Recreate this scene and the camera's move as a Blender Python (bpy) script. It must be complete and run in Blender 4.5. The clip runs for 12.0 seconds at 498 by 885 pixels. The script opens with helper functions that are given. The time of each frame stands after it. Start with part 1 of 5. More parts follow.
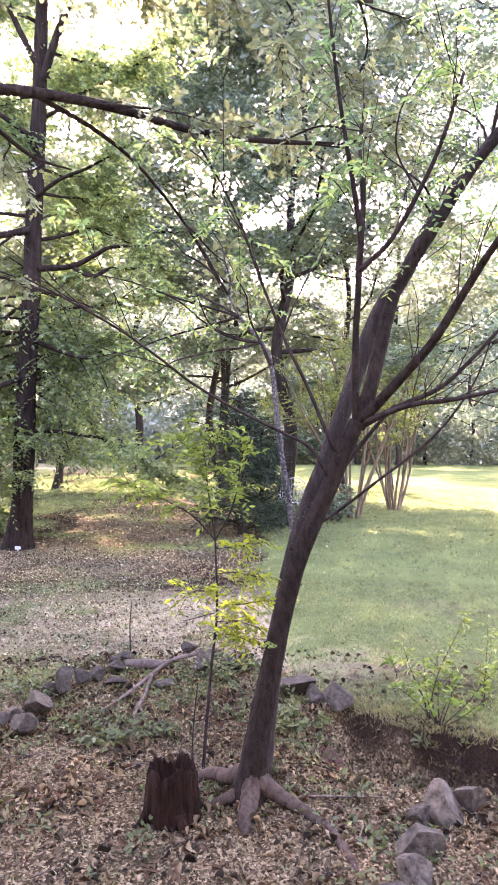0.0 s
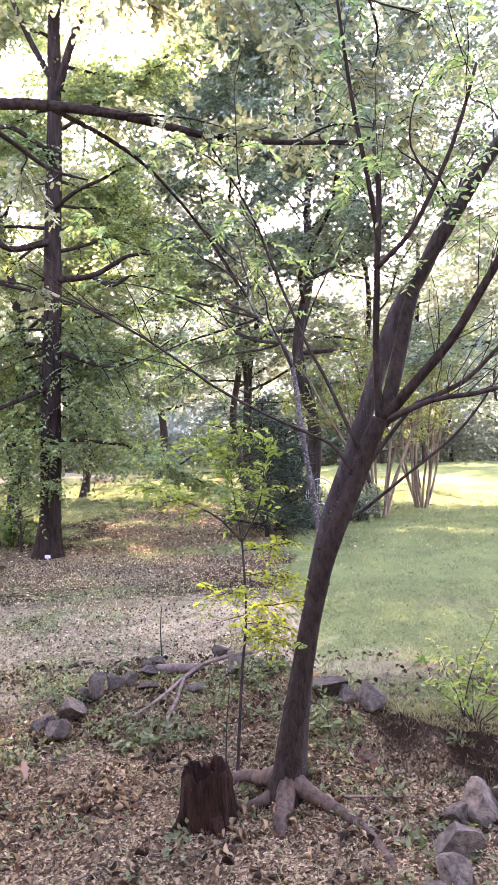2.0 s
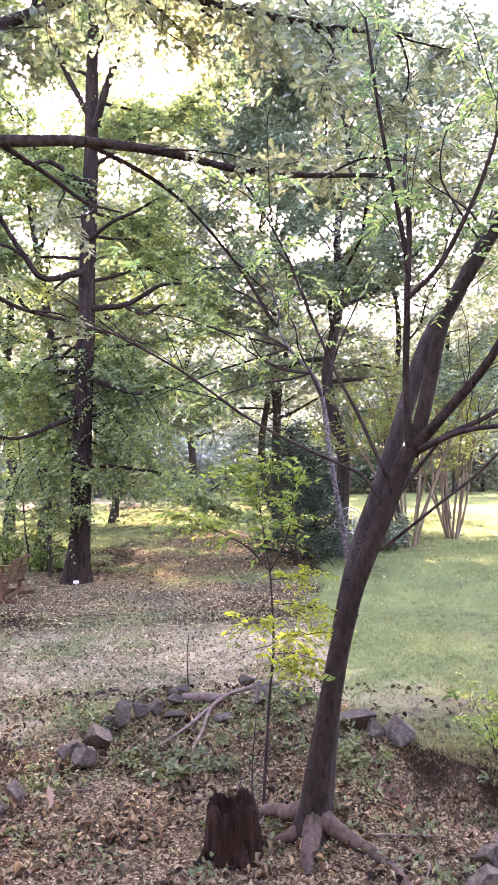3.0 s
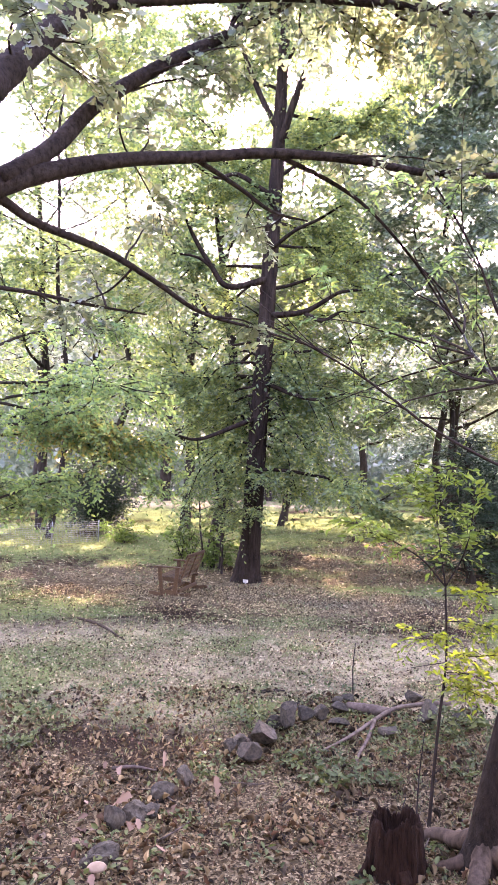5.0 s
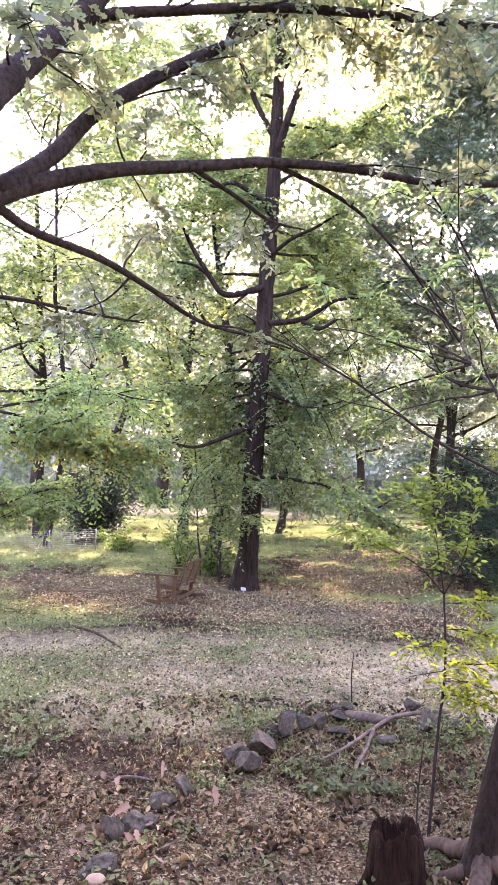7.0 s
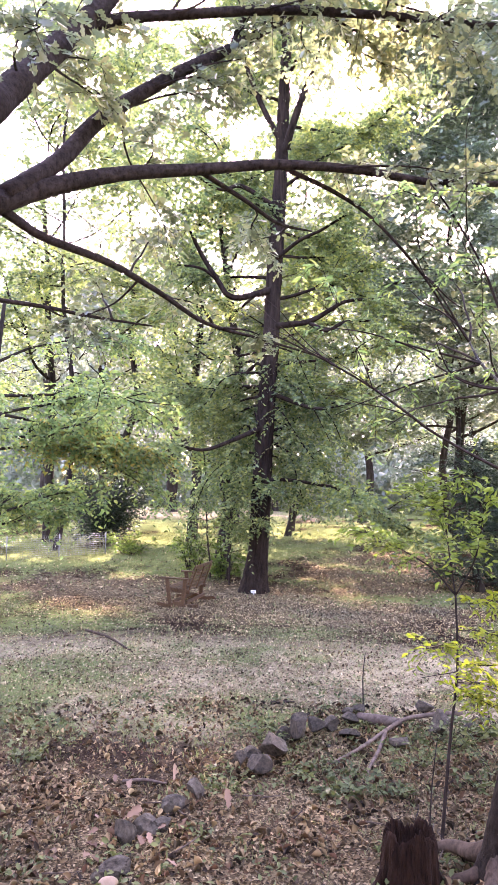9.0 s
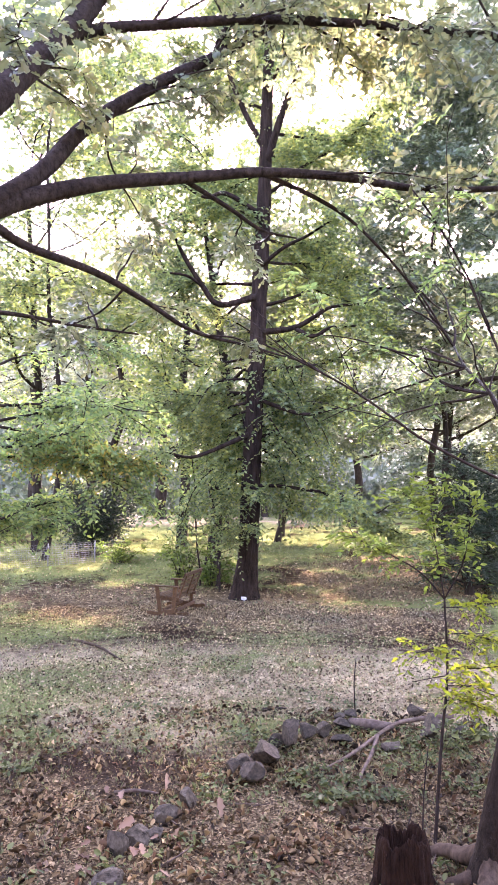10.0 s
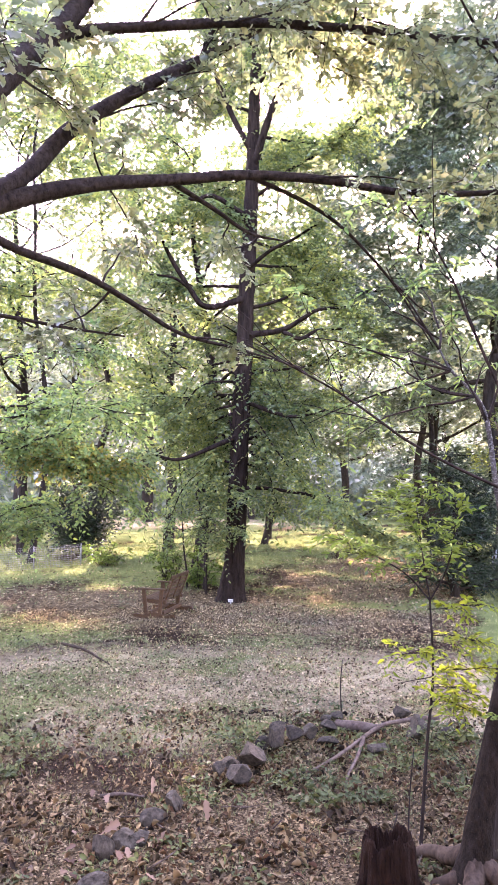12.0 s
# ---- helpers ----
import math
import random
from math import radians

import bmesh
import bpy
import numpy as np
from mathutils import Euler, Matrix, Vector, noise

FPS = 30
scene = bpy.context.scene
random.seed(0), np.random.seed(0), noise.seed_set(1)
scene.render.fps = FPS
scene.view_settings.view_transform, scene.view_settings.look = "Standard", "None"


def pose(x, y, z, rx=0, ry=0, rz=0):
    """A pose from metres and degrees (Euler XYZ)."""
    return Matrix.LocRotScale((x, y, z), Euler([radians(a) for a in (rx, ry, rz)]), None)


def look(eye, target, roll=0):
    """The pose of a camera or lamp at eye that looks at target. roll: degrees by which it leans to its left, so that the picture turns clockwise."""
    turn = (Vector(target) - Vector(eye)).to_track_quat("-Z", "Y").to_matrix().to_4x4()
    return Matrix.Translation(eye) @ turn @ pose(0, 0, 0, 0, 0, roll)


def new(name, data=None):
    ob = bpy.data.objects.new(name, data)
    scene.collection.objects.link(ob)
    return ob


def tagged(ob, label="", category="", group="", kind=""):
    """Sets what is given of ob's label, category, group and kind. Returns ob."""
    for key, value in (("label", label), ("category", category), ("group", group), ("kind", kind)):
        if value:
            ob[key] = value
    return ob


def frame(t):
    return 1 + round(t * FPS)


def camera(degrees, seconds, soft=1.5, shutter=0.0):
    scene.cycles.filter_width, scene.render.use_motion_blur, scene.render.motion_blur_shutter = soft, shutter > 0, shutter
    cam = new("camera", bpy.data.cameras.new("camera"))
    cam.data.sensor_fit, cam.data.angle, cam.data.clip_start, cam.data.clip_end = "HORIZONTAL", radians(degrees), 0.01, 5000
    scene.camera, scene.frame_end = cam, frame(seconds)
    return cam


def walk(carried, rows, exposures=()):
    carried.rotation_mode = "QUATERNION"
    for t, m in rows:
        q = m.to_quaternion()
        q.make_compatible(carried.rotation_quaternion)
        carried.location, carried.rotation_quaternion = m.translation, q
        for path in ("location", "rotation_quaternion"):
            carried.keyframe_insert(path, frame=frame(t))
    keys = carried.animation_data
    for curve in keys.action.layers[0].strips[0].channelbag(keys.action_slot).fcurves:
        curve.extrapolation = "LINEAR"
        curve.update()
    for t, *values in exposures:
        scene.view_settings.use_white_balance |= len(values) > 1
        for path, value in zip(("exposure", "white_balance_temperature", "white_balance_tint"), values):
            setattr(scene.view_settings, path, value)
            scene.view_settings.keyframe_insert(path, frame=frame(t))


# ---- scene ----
def aim(x, y, z, yaw, pitch, roll):
    """A camera's pose from its place, its turn to the left, its tilt upwards and its lean."""
    return pose(x, y, z, 0, 0, yaw) @ pose(0, 0, 0, 90 + pitch) @ pose(0, 0, 0, 0, 0, roll)


cam = camera(38.3, 12.0, soft=1.25, shutter=0.25)
PATH = [
    (0.0, 0.024, 0.042, 2.412, 0.25, -0.66, 0.28),
    (0.5, 0.023, 0.056, 2.406, -1.55, -2.68, 0.02),
    (1.0, 0.019, 0.052, 2.406, -0.17, -2.92, 0.00),
    (1.5, 0.018, 0.047, 2.407, 1.54, -1.51, -0.51),
    (2.0, 0.031, 0.041, 2.399, 2.20, -0.38, -1.68),
    (2.5, 0.027, 0.034, 2.402, 2.79, 0.66, -1.38),
    (3.0, 0.027, 0.017, 2.410, 4.42, 1.85, -1.08),
    (3.5, 0.040, -0.009, 2.424, 9.20, 2.52, -0.50),
    (3.7, 0.036, -0.002, 2.408, 13.38, 2.72, 0.42),
    (4.0, 0.022, -0.003, 2.404, 16.85, 2.60, 1.20),
    (4.5, -0.004, -0.003, 2.402, 18.08, 2.38, 1.78),
    (5.3, -0.018, -0.003, 2.400, 17.83, 2.28, 1.97),
    (5.5, -0.020, -0.009, 2.403, 17.69, 2.36, 2.17),
    (6.0, -0.023, -0.007, 2.404, 17.75, 2.66, 2.01),
    (6.5, -0.028, -0.003, 2.399, 17.61, 2.73, 1.81),
    (7.0, -0.021, -0.008, 2.409, 17.80, 2.90, 1.67),
    (7.2, -0.019, -0.010, 2.410, 18.06, 2.67, 1.55),
    (9.0, -0.026, -0.006, 2.400, 18.49, 3.12, 1.21),
    (9.5, -0.019, -0.007, 2.406, 17.87, 3.13, 0.88),
    (10.0, -0.016, -0.010, 2.408, 17.58, 3.61, 0.31),
    (10.5, -0.015, -0.014, 2.408, 17.63, 3.93, 0.39),
    (11.0, -0.022, -0.013, 2.399, 17.17, 4.03, 0.44),
    (11.5, -0.019, -0.009, 2.401, 16.78, 3.76, 0.31),
    (12.0, -0.013, -0.012, 2.406, 16.54, 3.81, 0.30),
]
STOPS, KELVIN, TINT = 5.02, 6750, 52
walk(cam, [(row[0], aim(*row[1:])) for row in PATH], [(0.0, STOPS + 0.14, KELVIN, TINT), (3.2, STOPS + 0.14, KELVIN, TINT), (4.5, STOPS, KELVIN, TINT), (12.0, STOPS, KELVIN, TINT)])

# ---- light: low afternoon sun ahead of the camera, behind the trees ----
SUN_LEFT, SUN_UP = 10.0, 30.0
world = bpy.data.worlds.new("sky")
scene.world = world
world.use_nodes = True
sky = world.node_tree.nodes.new("ShaderNodeTexSky")
sky.sky_type, sky.sun_disc = "NISHITA", False
sky.sun_elevation, sky.sun_rotation = radians(SUN_UP), radians(-SUN_LEFT)
sky.air_density, sky.dust_density, sky.ozone_density = 1.1, 2.0, 1.0
world.node_tree.nodes["Background"].inputs["Strength"].default_value = 0.15
world.node_tree.links.new(sky.outputs[0], world.node_tree.nodes["Background"].inputs["Color"])
sun_data = bpy.data.lights.new("sun", "SUN")
sun_data.energy, sun_data.angle, sun_data.color = 3.0, radians(0.6), (1.0, 0.94, 0.83)
sun = new("sun", sun_data)
a, e = radians(SUN_LEFT), radians(SUN_UP)
SUN_WAY = Vector((-math.sin(a) * math.cos(e), math.cos(a) * math.cos(e), math.sin(e)))
sun.matrix_world = look(SUN_WAY * 60, (0, 0, 0))


# ---- materials ----
def shader(name):
    m = bpy.data.materials.new(name)
    m.use_nodes = True
    return m, m.node_tree.nodes, m.node_tree.links, m.node_tree.nodes["Principled BSDF"]


def ramp(nodes, stops):
    r = nodes.new("ShaderNodeValToRGB")
    while len(r.color_ramp.elements) < len(stops):
        r.color_ramp.elements.new(0.5)
    for el, (at, col) in zip(r.color_ramp.elements, stops):
        el.position, el.color = at, (*col, 1)
    return r


def noise_tex(nodes, links, coords, scale, detail=4.0, rough=0.6, stretch=None):
    n = nodes.new("ShaderNodeTexNoise")
    n.inputs["Scale"].default_value, n.inputs["Detail"].default_value, n.inputs["Roughness"].default_value = scale, detail, rough
    if stretch:
        mp = nodes.new("ShaderNodeMapping")
        mp.inputs["Scale"].default_value = stretch
        links.new(coords, mp.inputs["Vector"])
        coords = mp.outputs[0]
    links.new(coords, n.inputs["Vector"])
    return n


def mix(nodes, links, fac, a, b, how="MIX"):
    m = nodes.new("ShaderNodeMix")
    m.data_type, m.blend_type = "RGBA", how
    for value, index in ((fac, 0), (a, 6), (b, 7)):
        if isinstance(value, bpy.types.NodeSocket):
            links.new(value, m.inputs[index])
        else:
            m.inputs[index].default_value = (*value, 1) if isinstance(value, tuple) else value
    return m.outputs[2]


def bump(nodes, links, height, strength, distance, shade):
    b = nodes.new("ShaderNodeBump")
    b.inputs["Strength"].default_value, b.inputs["Distance"].default_value = strength, distance
    links.new(height, b.inputs["Height"])
    links.new(b.outputs[0], shade.inputs["Normal"])


def leaf_material(name, cols, through_light=0.4, rough=0.36, warm=(1.05, 1.1, 0.98), gloss=0.5):
    """Thin leaves: a different tint for every leaf, patches of tint through the crown, light shining through."""
    m, nodes, links, shade = shader(name)
    geo = nodes.new("ShaderNodeNewGeometry")
    r = ramp(nodes, [(i / max(1, len(cols) - 1), c) for i, c in enumerate(cols)])
    links.new(geo.outputs["Random Per Island"], r.inputs[0])
    n = noise_tex(nodes, links, geo.outputs["Position"], 0.55, 2)
    patch = ramp(nodes, [(0.3, (0.6, 0.68, 0.7)), (0.7, (1.35, 1.25, 1.0))])
    links.new(n.outputs[0], patch.inputs[0])
    col = mix(nodes, links, 1.0, r.outputs[0], patch.outputs[0], "MULTIPLY")
    links.new(col, shade.inputs["Base Color"])
    shade.inputs["Roughness"].default_value = rough
    shade.inputs["Specular IOR Level"].default_value = gloss
    lit = mix(nodes, links, 1.0, col, warm, "MULTIPLY")
    tr = nodes.new("ShaderNodeBsdfTranslucent")
    links.new(lit, tr.inputs["Color"])
    both = nodes.new("ShaderNodeMixShader")
    both.inputs[0].default_value = through_light
    links.new(shade.outputs[0], both.inputs[1])
    links.new(tr.outputs[0], both.inputs[2])
    links.new(both.outputs[0], nodes["Material Output"].inputs["Surface"])
    return m


def bark_material(name, dark, light, ridge, spots=None, depth=0.02, stretch=0.16, spot_stretch=1.0):
    """Bark with upright furrows; spots: colour and share of lichen or pores on it."""
    m, nodes, links, shade = shader(name)
    tc = nodes.new("ShaderNodeTexCoord").outputs["Object"]
    n1 = noise_tex(nodes, links, tc, ridge, 6, 0.65, (1, 1, stretch))
    n2 = noise_tex(nodes, links, tc, 3.0, 3)
    r = ramp(nodes, [(0.3, dark), (0.7, light)])
    links.new(n1.outputs[0], r.inputs[0])
    col = mix(nodes, links, 0.5, r.outputs[0], n2.outputs[0], "OVERLAY")
    if spots:
        tint, share, size = spots
        v = noise_tex(nodes, links, tc, size, 5, 0.7, (1, 1, spot_stretch))
        edge = ramp(nodes, [(share, (0, 0, 0)), (share + 0.06, (1, 1, 1))])
        links.new(v.outputs[0], edge.inputs[0])
        col = mix(nodes, links, edge.outputs[0], col, tint)
    links.new(col, shade.inputs["Base Color"])
    shade.inputs["Roughness"].default_value = 0.9
    shade.inputs["Specular IOR Level"].default_value = 0.03
    bump(nodes, links, n1.outputs[0], 0.9, depth, shade)
    return m


def plain_material(name, dark, light, scale=8.0, rough=0.8, metal=0.0, depth=0.004, stretch=None):
    """A weathered surface between two tints, with fine relief."""
    m, nodes, links, shade = shader(name)
    tc = nodes.new("ShaderNodeTexCoord").outputs["Object"]
    n1 = noise_tex(nodes, links, tc, scale, 6, 0.65, stretch)
    n2 = noise_tex(nodes, links, tc, scale * 6, 4, 0.6, stretch)
    r = ramp(nodes, [(0.32, dark), (0.68, light)])
    links.new(n1.outputs[0], r.inputs[0])
    info = nodes.new("ShaderNodeObjectInfo")
    tone = ramp(nodes, [(0.0, (0.8, 0.8, 0.82)), (1.0, (1.15, 1.12, 1.08))])
    links.new(info.outputs["Random"], tone.inputs[0])
    col = mix(nodes, links, 1.0, r.outputs[0], tone.outputs[0], "MULTIPLY")
    links.new(col, shade.inputs["Base Color"])
    shade.inputs["Roughness"].default_value, shade.inputs["Metallic"].default_value = rough, metal
    shade.inputs["Specular IOR Level"].default_value = 0.08 if rough > 0.55 else 0.3
    bump(nodes, links, n2.outputs[0], 0.7, depth, shade)
    return m


def ground_material():
    """Soil, pale trodden dirt, leaf litter and turf, mixed by the cover laid on the ground."""
    m, nodes, links, shade = shader("ground_cover")
    geo = nodes.new("ShaderNodeNewGeometry")
    at = geo.outputs["Position"]

    def cover(name):
        n = nodes.new("ShaderNodeAttribute")
        n.attribute_name = name
        return n.outputs["Fac"]

    fine, mid, wide = noise_tex(nodes, links, at, 46, 7, 0.78), noise_tex(nodes, links, at, 5, 5, 0.65), noise_tex(nodes, links, at, 0.9, 4)
    soil = ramp(nodes, [(0.3, (0.009, 0.0057, 0.004)), (0.7, (0.042, 0.0275, 0.0185))])
    links.new(fine.outputs[0], soil.inputs[0])
    dirt = ramp(nodes, [(0.32, (0.06, 0.046, 0.027)), (0.45, (0.185, 0.15, 0.088)), (0.66, (0.33, 0.272, 0.168))])
    links.new(fine.outputs[0], dirt.inputs[0])
    turf = ramp(nodes, [(0.3, (0.05, 0.062, 0.022)), (0.55, (0.1, 0.12, 0.042)), (0.75, (0.185, 0.175, 0.085))])
    links.new(fine.outputs[0], turf.inputs[0])
    cells = nodes.new("ShaderNodeTexVoronoi")
    cells.inputs["Scale"].default_value = 62
    warp = nodes.new("ShaderNodeVectorMath")
    warp.operation = "MULTIPLY_ADD"
    warp.inputs[1].default_value = (0.035, 0.035, 0.035)
    links.new(noise_tex(nodes, links, at, 26, 3).outputs["Color"], warp.inputs[0])
    links.new(at, warp.inputs[2])
    links.new(warp.outputs[0], cells.inputs["Vector"])
    litter = ramp(nodes, [(0.0, (0.011, 0.0072, 0.0048)), (0.4, (0.057, 0.041, 0.022)), (0.75, (0.155, 0.116, 0.064)), (1.0, (0.32, 0.255, 0.152))])
    links.new(cells.outputs["Color"], litter.inputs[0])

    def edge(amount, sharp):
        """A cover's share, broken up into patches."""
        add = nodes.new("ShaderNodeMath")
        add.operation = "ADD"
        links.new(amount, add.inputs[0])
        links.new(mid.outputs[0], add.inputs[1])
        r = ramp(nodes, [(max(0.0, 1.0 - sharp) / 2 + 0.25, (0, 0, 0)), (min(1.0, 0.75 + sharp / 2), (1, 1, 1))])
        half = nodes.new("ShaderNodeMath")
        half.operation = "MULTIPLY"
        half.inputs[1].default_value = 0.667
        links.new(add.outputs[0], half.inputs[0])
        links.new(half.outputs[0], r.inputs[0])
        return r.outputs[0]

    col = mix(nodes, links, edge(cover("dirt"), 0.3), soil.outputs[0], dirt.outputs[0])
    col = mix(nodes, links, edge(cover("litter"), 0.2), col, litter.outputs[0])
    col = mix(nodes, links, edge(cover("grass"), 0.2), col, turf.outputs[0])
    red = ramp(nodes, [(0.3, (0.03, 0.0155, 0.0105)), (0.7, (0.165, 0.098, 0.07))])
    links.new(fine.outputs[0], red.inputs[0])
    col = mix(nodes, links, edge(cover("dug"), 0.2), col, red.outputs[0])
    tone = ramp(nodes, [(0.3, (0.75, 0.75, 0.75)), (0.7, (1.2, 1.18, 1.12))])
    links.new(wide.outputs[0], tone.inputs[0])
    col = mix(nodes, links, 1.0, col, tone.outputs[0], "MULTIPLY")
    links.new(col, shade.inputs["Base Color"])
    shade.inputs["Roughness"].default_value = 0.95
    shade.inputs["Specular IOR Level"].default_value = 0.0
    bump(nodes, links, fine.outputs[0], 0.8, 0.03, shade)
    return m


GROUND = ground_material()
OAK_BARK = bark_material("oak_bark", (0.0056, 0.0038, 0.0028), (0.029, 0.0202, 0.0152), 14, ((0.045, 0.04, 0.031), 0.68, 22), depth=0.05)
FAR_BARK = bark_material("far_bark", (0.009, 0.0068, 0.0052), (0.036, 0.028, 0.0215), 8, depth=0.03)
SMOOTH_BARK = bark_material("smooth_bark", (0.0056, 0.0041, 0.003), (0.0245, 0.0182, 0.0134), 30, ((0.115, 0.104, 0.082), 0.66, 70), 0.02, 0.45, 1.8)
PALE_LICHEN_BARK = bark_material("pale_lichen_bark", (0.02, 0.0175, 0.0148), (0.06, 0.053, 0.045), 30, ((0.115, 0.113, 0.1), 0.52, 55), 0.008)
LICHEN_BARK = bark_material("lichen_bark", (0.012, 0.0092, 0.0074), (0.038, 0.031, 0.025), 26, ((0.13, 0.126, 0.108), 0.62, 60), 0.008)
LIMB_BARK = bark_material("limb_bark", (0.0085, 0.006, 0.0047), (0.036, 0.0265, 0.0208), 20, ((0.05, 0.045, 0.036), 0.66, 18), 0.03, 0.9)
TAN_BARK = bark_material("tan_bark", (0.06, 0.043, 0.027), (0.15, 0.112, 0.072), 10, depth=0.008)
TWIG_BARK = bark_material("twig_bark", (0.011, 0.0082, 0.0066), (0.036, 0.027, 0.022), 30, depth=0.003)
ROOT_BARK = bark_material("root_bark", (0.02, 0.0135, 0.009), (0.068, 0.048, 0.033), 26, ((0.1, 0.073, 0.054), 0.66, 40), 0.008, 0.5)
STUMP_WOOD = bark_material("rotten_wood", (0.003, 0.0016, 0.0011), (0.023, 0.0125, 0.008), 30, ((0.05, 0.028, 0.018), 0.68, 14), depth=0.03, spot_stretch=0.3)
DEAD_WOOD = plain_material("bleached_dead_wood", (0.03, 0.021, 0.0148), (0.105, 0.079, 0.059), 18, 0.85)
# field stone darkened: shade on the ring stones' faces is in this colour
SHADED_STONE = plain_material("shaded_field_stone", (0.0105, 0.0085, 0.0063), (0.064, 0.053, 0.037), 6, 0.85, depth=0.012)
CLOD = plain_material("soil_clod", (0.011, 0.0062, 0.0043), (0.046, 0.026, 0.018), 30, 0.95, depth=0.006)
MUSHROOM = plain_material("cream_mushroom", (0.14, 0.09, 0.05), (0.21, 0.155, 0.1), 14, 0.7, depth=0.001)
STONE = plain_material("field_stone", (0.0105, 0.0085, 0.0056), (0.09, 0.075, 0.053), 4, 0.85, depth=0.016)
BENCH_WOOD = plain_material("stained_bench_wood", (0.012, 0.0065, 0.0035), (0.115, 0.066, 0.034), 14, 0.6, depth=0.002, stretch=(1, 6, 6))
WHITE_METAL = plain_material("white_painted_iron", (0.19, 0.21, 0.23), (0.28, 0.305, 0.32), 10, 0.5, depth=0.001)
WIRE = plain_material("galvanised_wire", (0.1, 0.105, 0.11), (0.2, 0.205, 0.21), 20, 0.5, 0.5, 0.001)
HOUSE_WALL = plain_material("pale_siding", (0.26, 0.25, 0.235), (0.34, 0.33, 0.31), 3, 0.8)
HOUSE_ROOF = plain_material("grey_shingle", (0.05, 0.048, 0.046), (0.1, 0.096, 0.092), 4, 0.9)
DARK_GLASS = plain_material("window_glass", (0.02, 0.022, 0.025), (0.05, 0.055, 0.06), 2, 0.1, depth=0.0005)
PAPER = plain_material("white_marker", (0.35, 0.35, 0.34), (0.5, 0.5, 0.48), 10, 0.6, depth=0.001)

OAK_LEAF = leaf_material("oak_leaves", [(0.0662, 0.104, 0.0453), (0.108, 0.157, 0.0592), (0.159, 0.209, 0.0696), (0.236, 0.261, 0.0749)], 0.56)
LIMB_LEAF = leaf_material("overhead_oak_leaves", [(0.085, 0.105, 0.06), (0.115, 0.138, 0.072), (0.145, 0.162, 0.082), (0.18, 0.176, 0.085)], 0.48)
DARK_LEAF = leaf_material("dark_broad_leaves", [(0.0514, 0.0816, 0.057), (0.0844, 0.12, 0.0736), (0.117, 0.155, 0.0846)], 0.38, 0.38)
LIGHT_LEAF = leaf_material("bright_young_leaves", [(0.07, 0.11, 0.022), (0.11, 0.165, 0.03), (0.16, 0.21, 0.038)], 0.5, 0.55, gloss=0.2)
# brighter, yellower sapling leaves: a sunfleck painted into the lower foliage
SUNFLECK_LEAF = leaf_material("sunflecked_young_leaves", [(0.115, 0.155, 0.0225), (0.158, 0.2, 0.027), (0.209, 0.229, 0.0315)], 0.62, 0.55, (1.3, 1.25, 0.6), 0.15)
SIDE_LEAF = leaf_material("side_tree_leaves", [(0.0778, 0.135, 0.0488), (0.119, 0.192, 0.0619), (0.168, 0.246, 0.075), (0.249, 0.288, 0.0788)], 0.58, 0.4, gloss=0.5)
GOLD_LEAF = leaf_material("yellowing_leaves", [(0.16, 0.18, 0.04), (0.24, 0.23, 0.045), (0.3, 0.24, 0.05)], 0.58)
MYRTLE_LEAF = leaf_material("myrtle_leaves", [(0.09, 0.125, 0.035), (0.15, 0.185, 0.042), (0.22, 0.24, 0.055)], 0.55)
CEDAR_LEAF = leaf_material("cedar_needles", [(0.011, 0.02, 0.012), (0.02, 0.034, 0.018), (0.032, 0.05, 0.025)], 0.15, 0.6, gloss=0.2)
# far leaves paled and greyed: distance haze is put into this colour
HAZED_LEAF = leaf_material("hazed_far_leaves", [(0.0993, 0.126, 0.0946), (0.133, 0.161, 0.112), (0.169, 0.191, 0.127)], 0.36)
DRY_LEAF = leaf_material("fallen_leaves", [(0.009, 0.005, 0.00267), (0.035, 0.022, 0.0116), (0.09, 0.061, 0.0338), (0.25, 0.182, 0.105), (0.14, 0.098, 0.0534), (0.07, 0.032, 0.0169), (0.05, 0.036, 0.0169), (0.013, 0.0075, 0.00401)], 0.05, 0.75, (1.0, 0.95, 0.85), 0.12)
ROSE_LEAF = leaf_material("rose_brown_fallen_leaves", [(0.06, 0.038, 0.03), (0.12, 0.078, 0.06), (0.16, 0.11, 0.085)], 0.05, 0.85, (1.0, 0.95, 0.85), 0.04)
STRAW = leaf_material("straw_grass", [(0.1, 0.1, 0.045), (0.16, 0.145, 0.07), (0.23, 0.2, 0.1)], 0.3, 0.6, gloss=0.2)
PALE_LEAF = leaf_material("bleached_fallen_leaves", [(0.02, 0.0127, 0.00693), (0.07, 0.051, 0.0296), (0.2, 0.153, 0.0924), (0.4, 0.321, 0.208), (0.24, 0.186, 0.113), (0.06, 0.0418, 0.024), (0.025, 0.0163, 0.00924)], 0.05, 0.85, (1.0, 0.95, 0.85), 0.04)
GRASS = leaf_material("grass_blades", [(0.065, 0.085, 0.03), (0.095, 0.12, 0.04), (0.135, 0.155, 0.055), (0.22, 0.195, 0.1)], 0.4, 0.5)
WEED_LEAF = leaf_material("ground_weeds", [(0.042, 0.056, 0.022), (0.068, 0.085, 0.03), (0.105, 0.118, 0.042)], 0.35, 0.55, gloss=0.2)


# ---- mesh tools ----
def link_mesh(name, me, material, parent=None, label="", smooth=True):
    me.materials.append(material)
    if smooth and len(me.polygons):
        me.polygons.foreach_set("use_smooth", np.ones(len(me.polygons), bool))
    ob = new(name, me)
    if parent is not None:
        ob.parent = parent
    if label:
        ob["label"] = label
    return ob


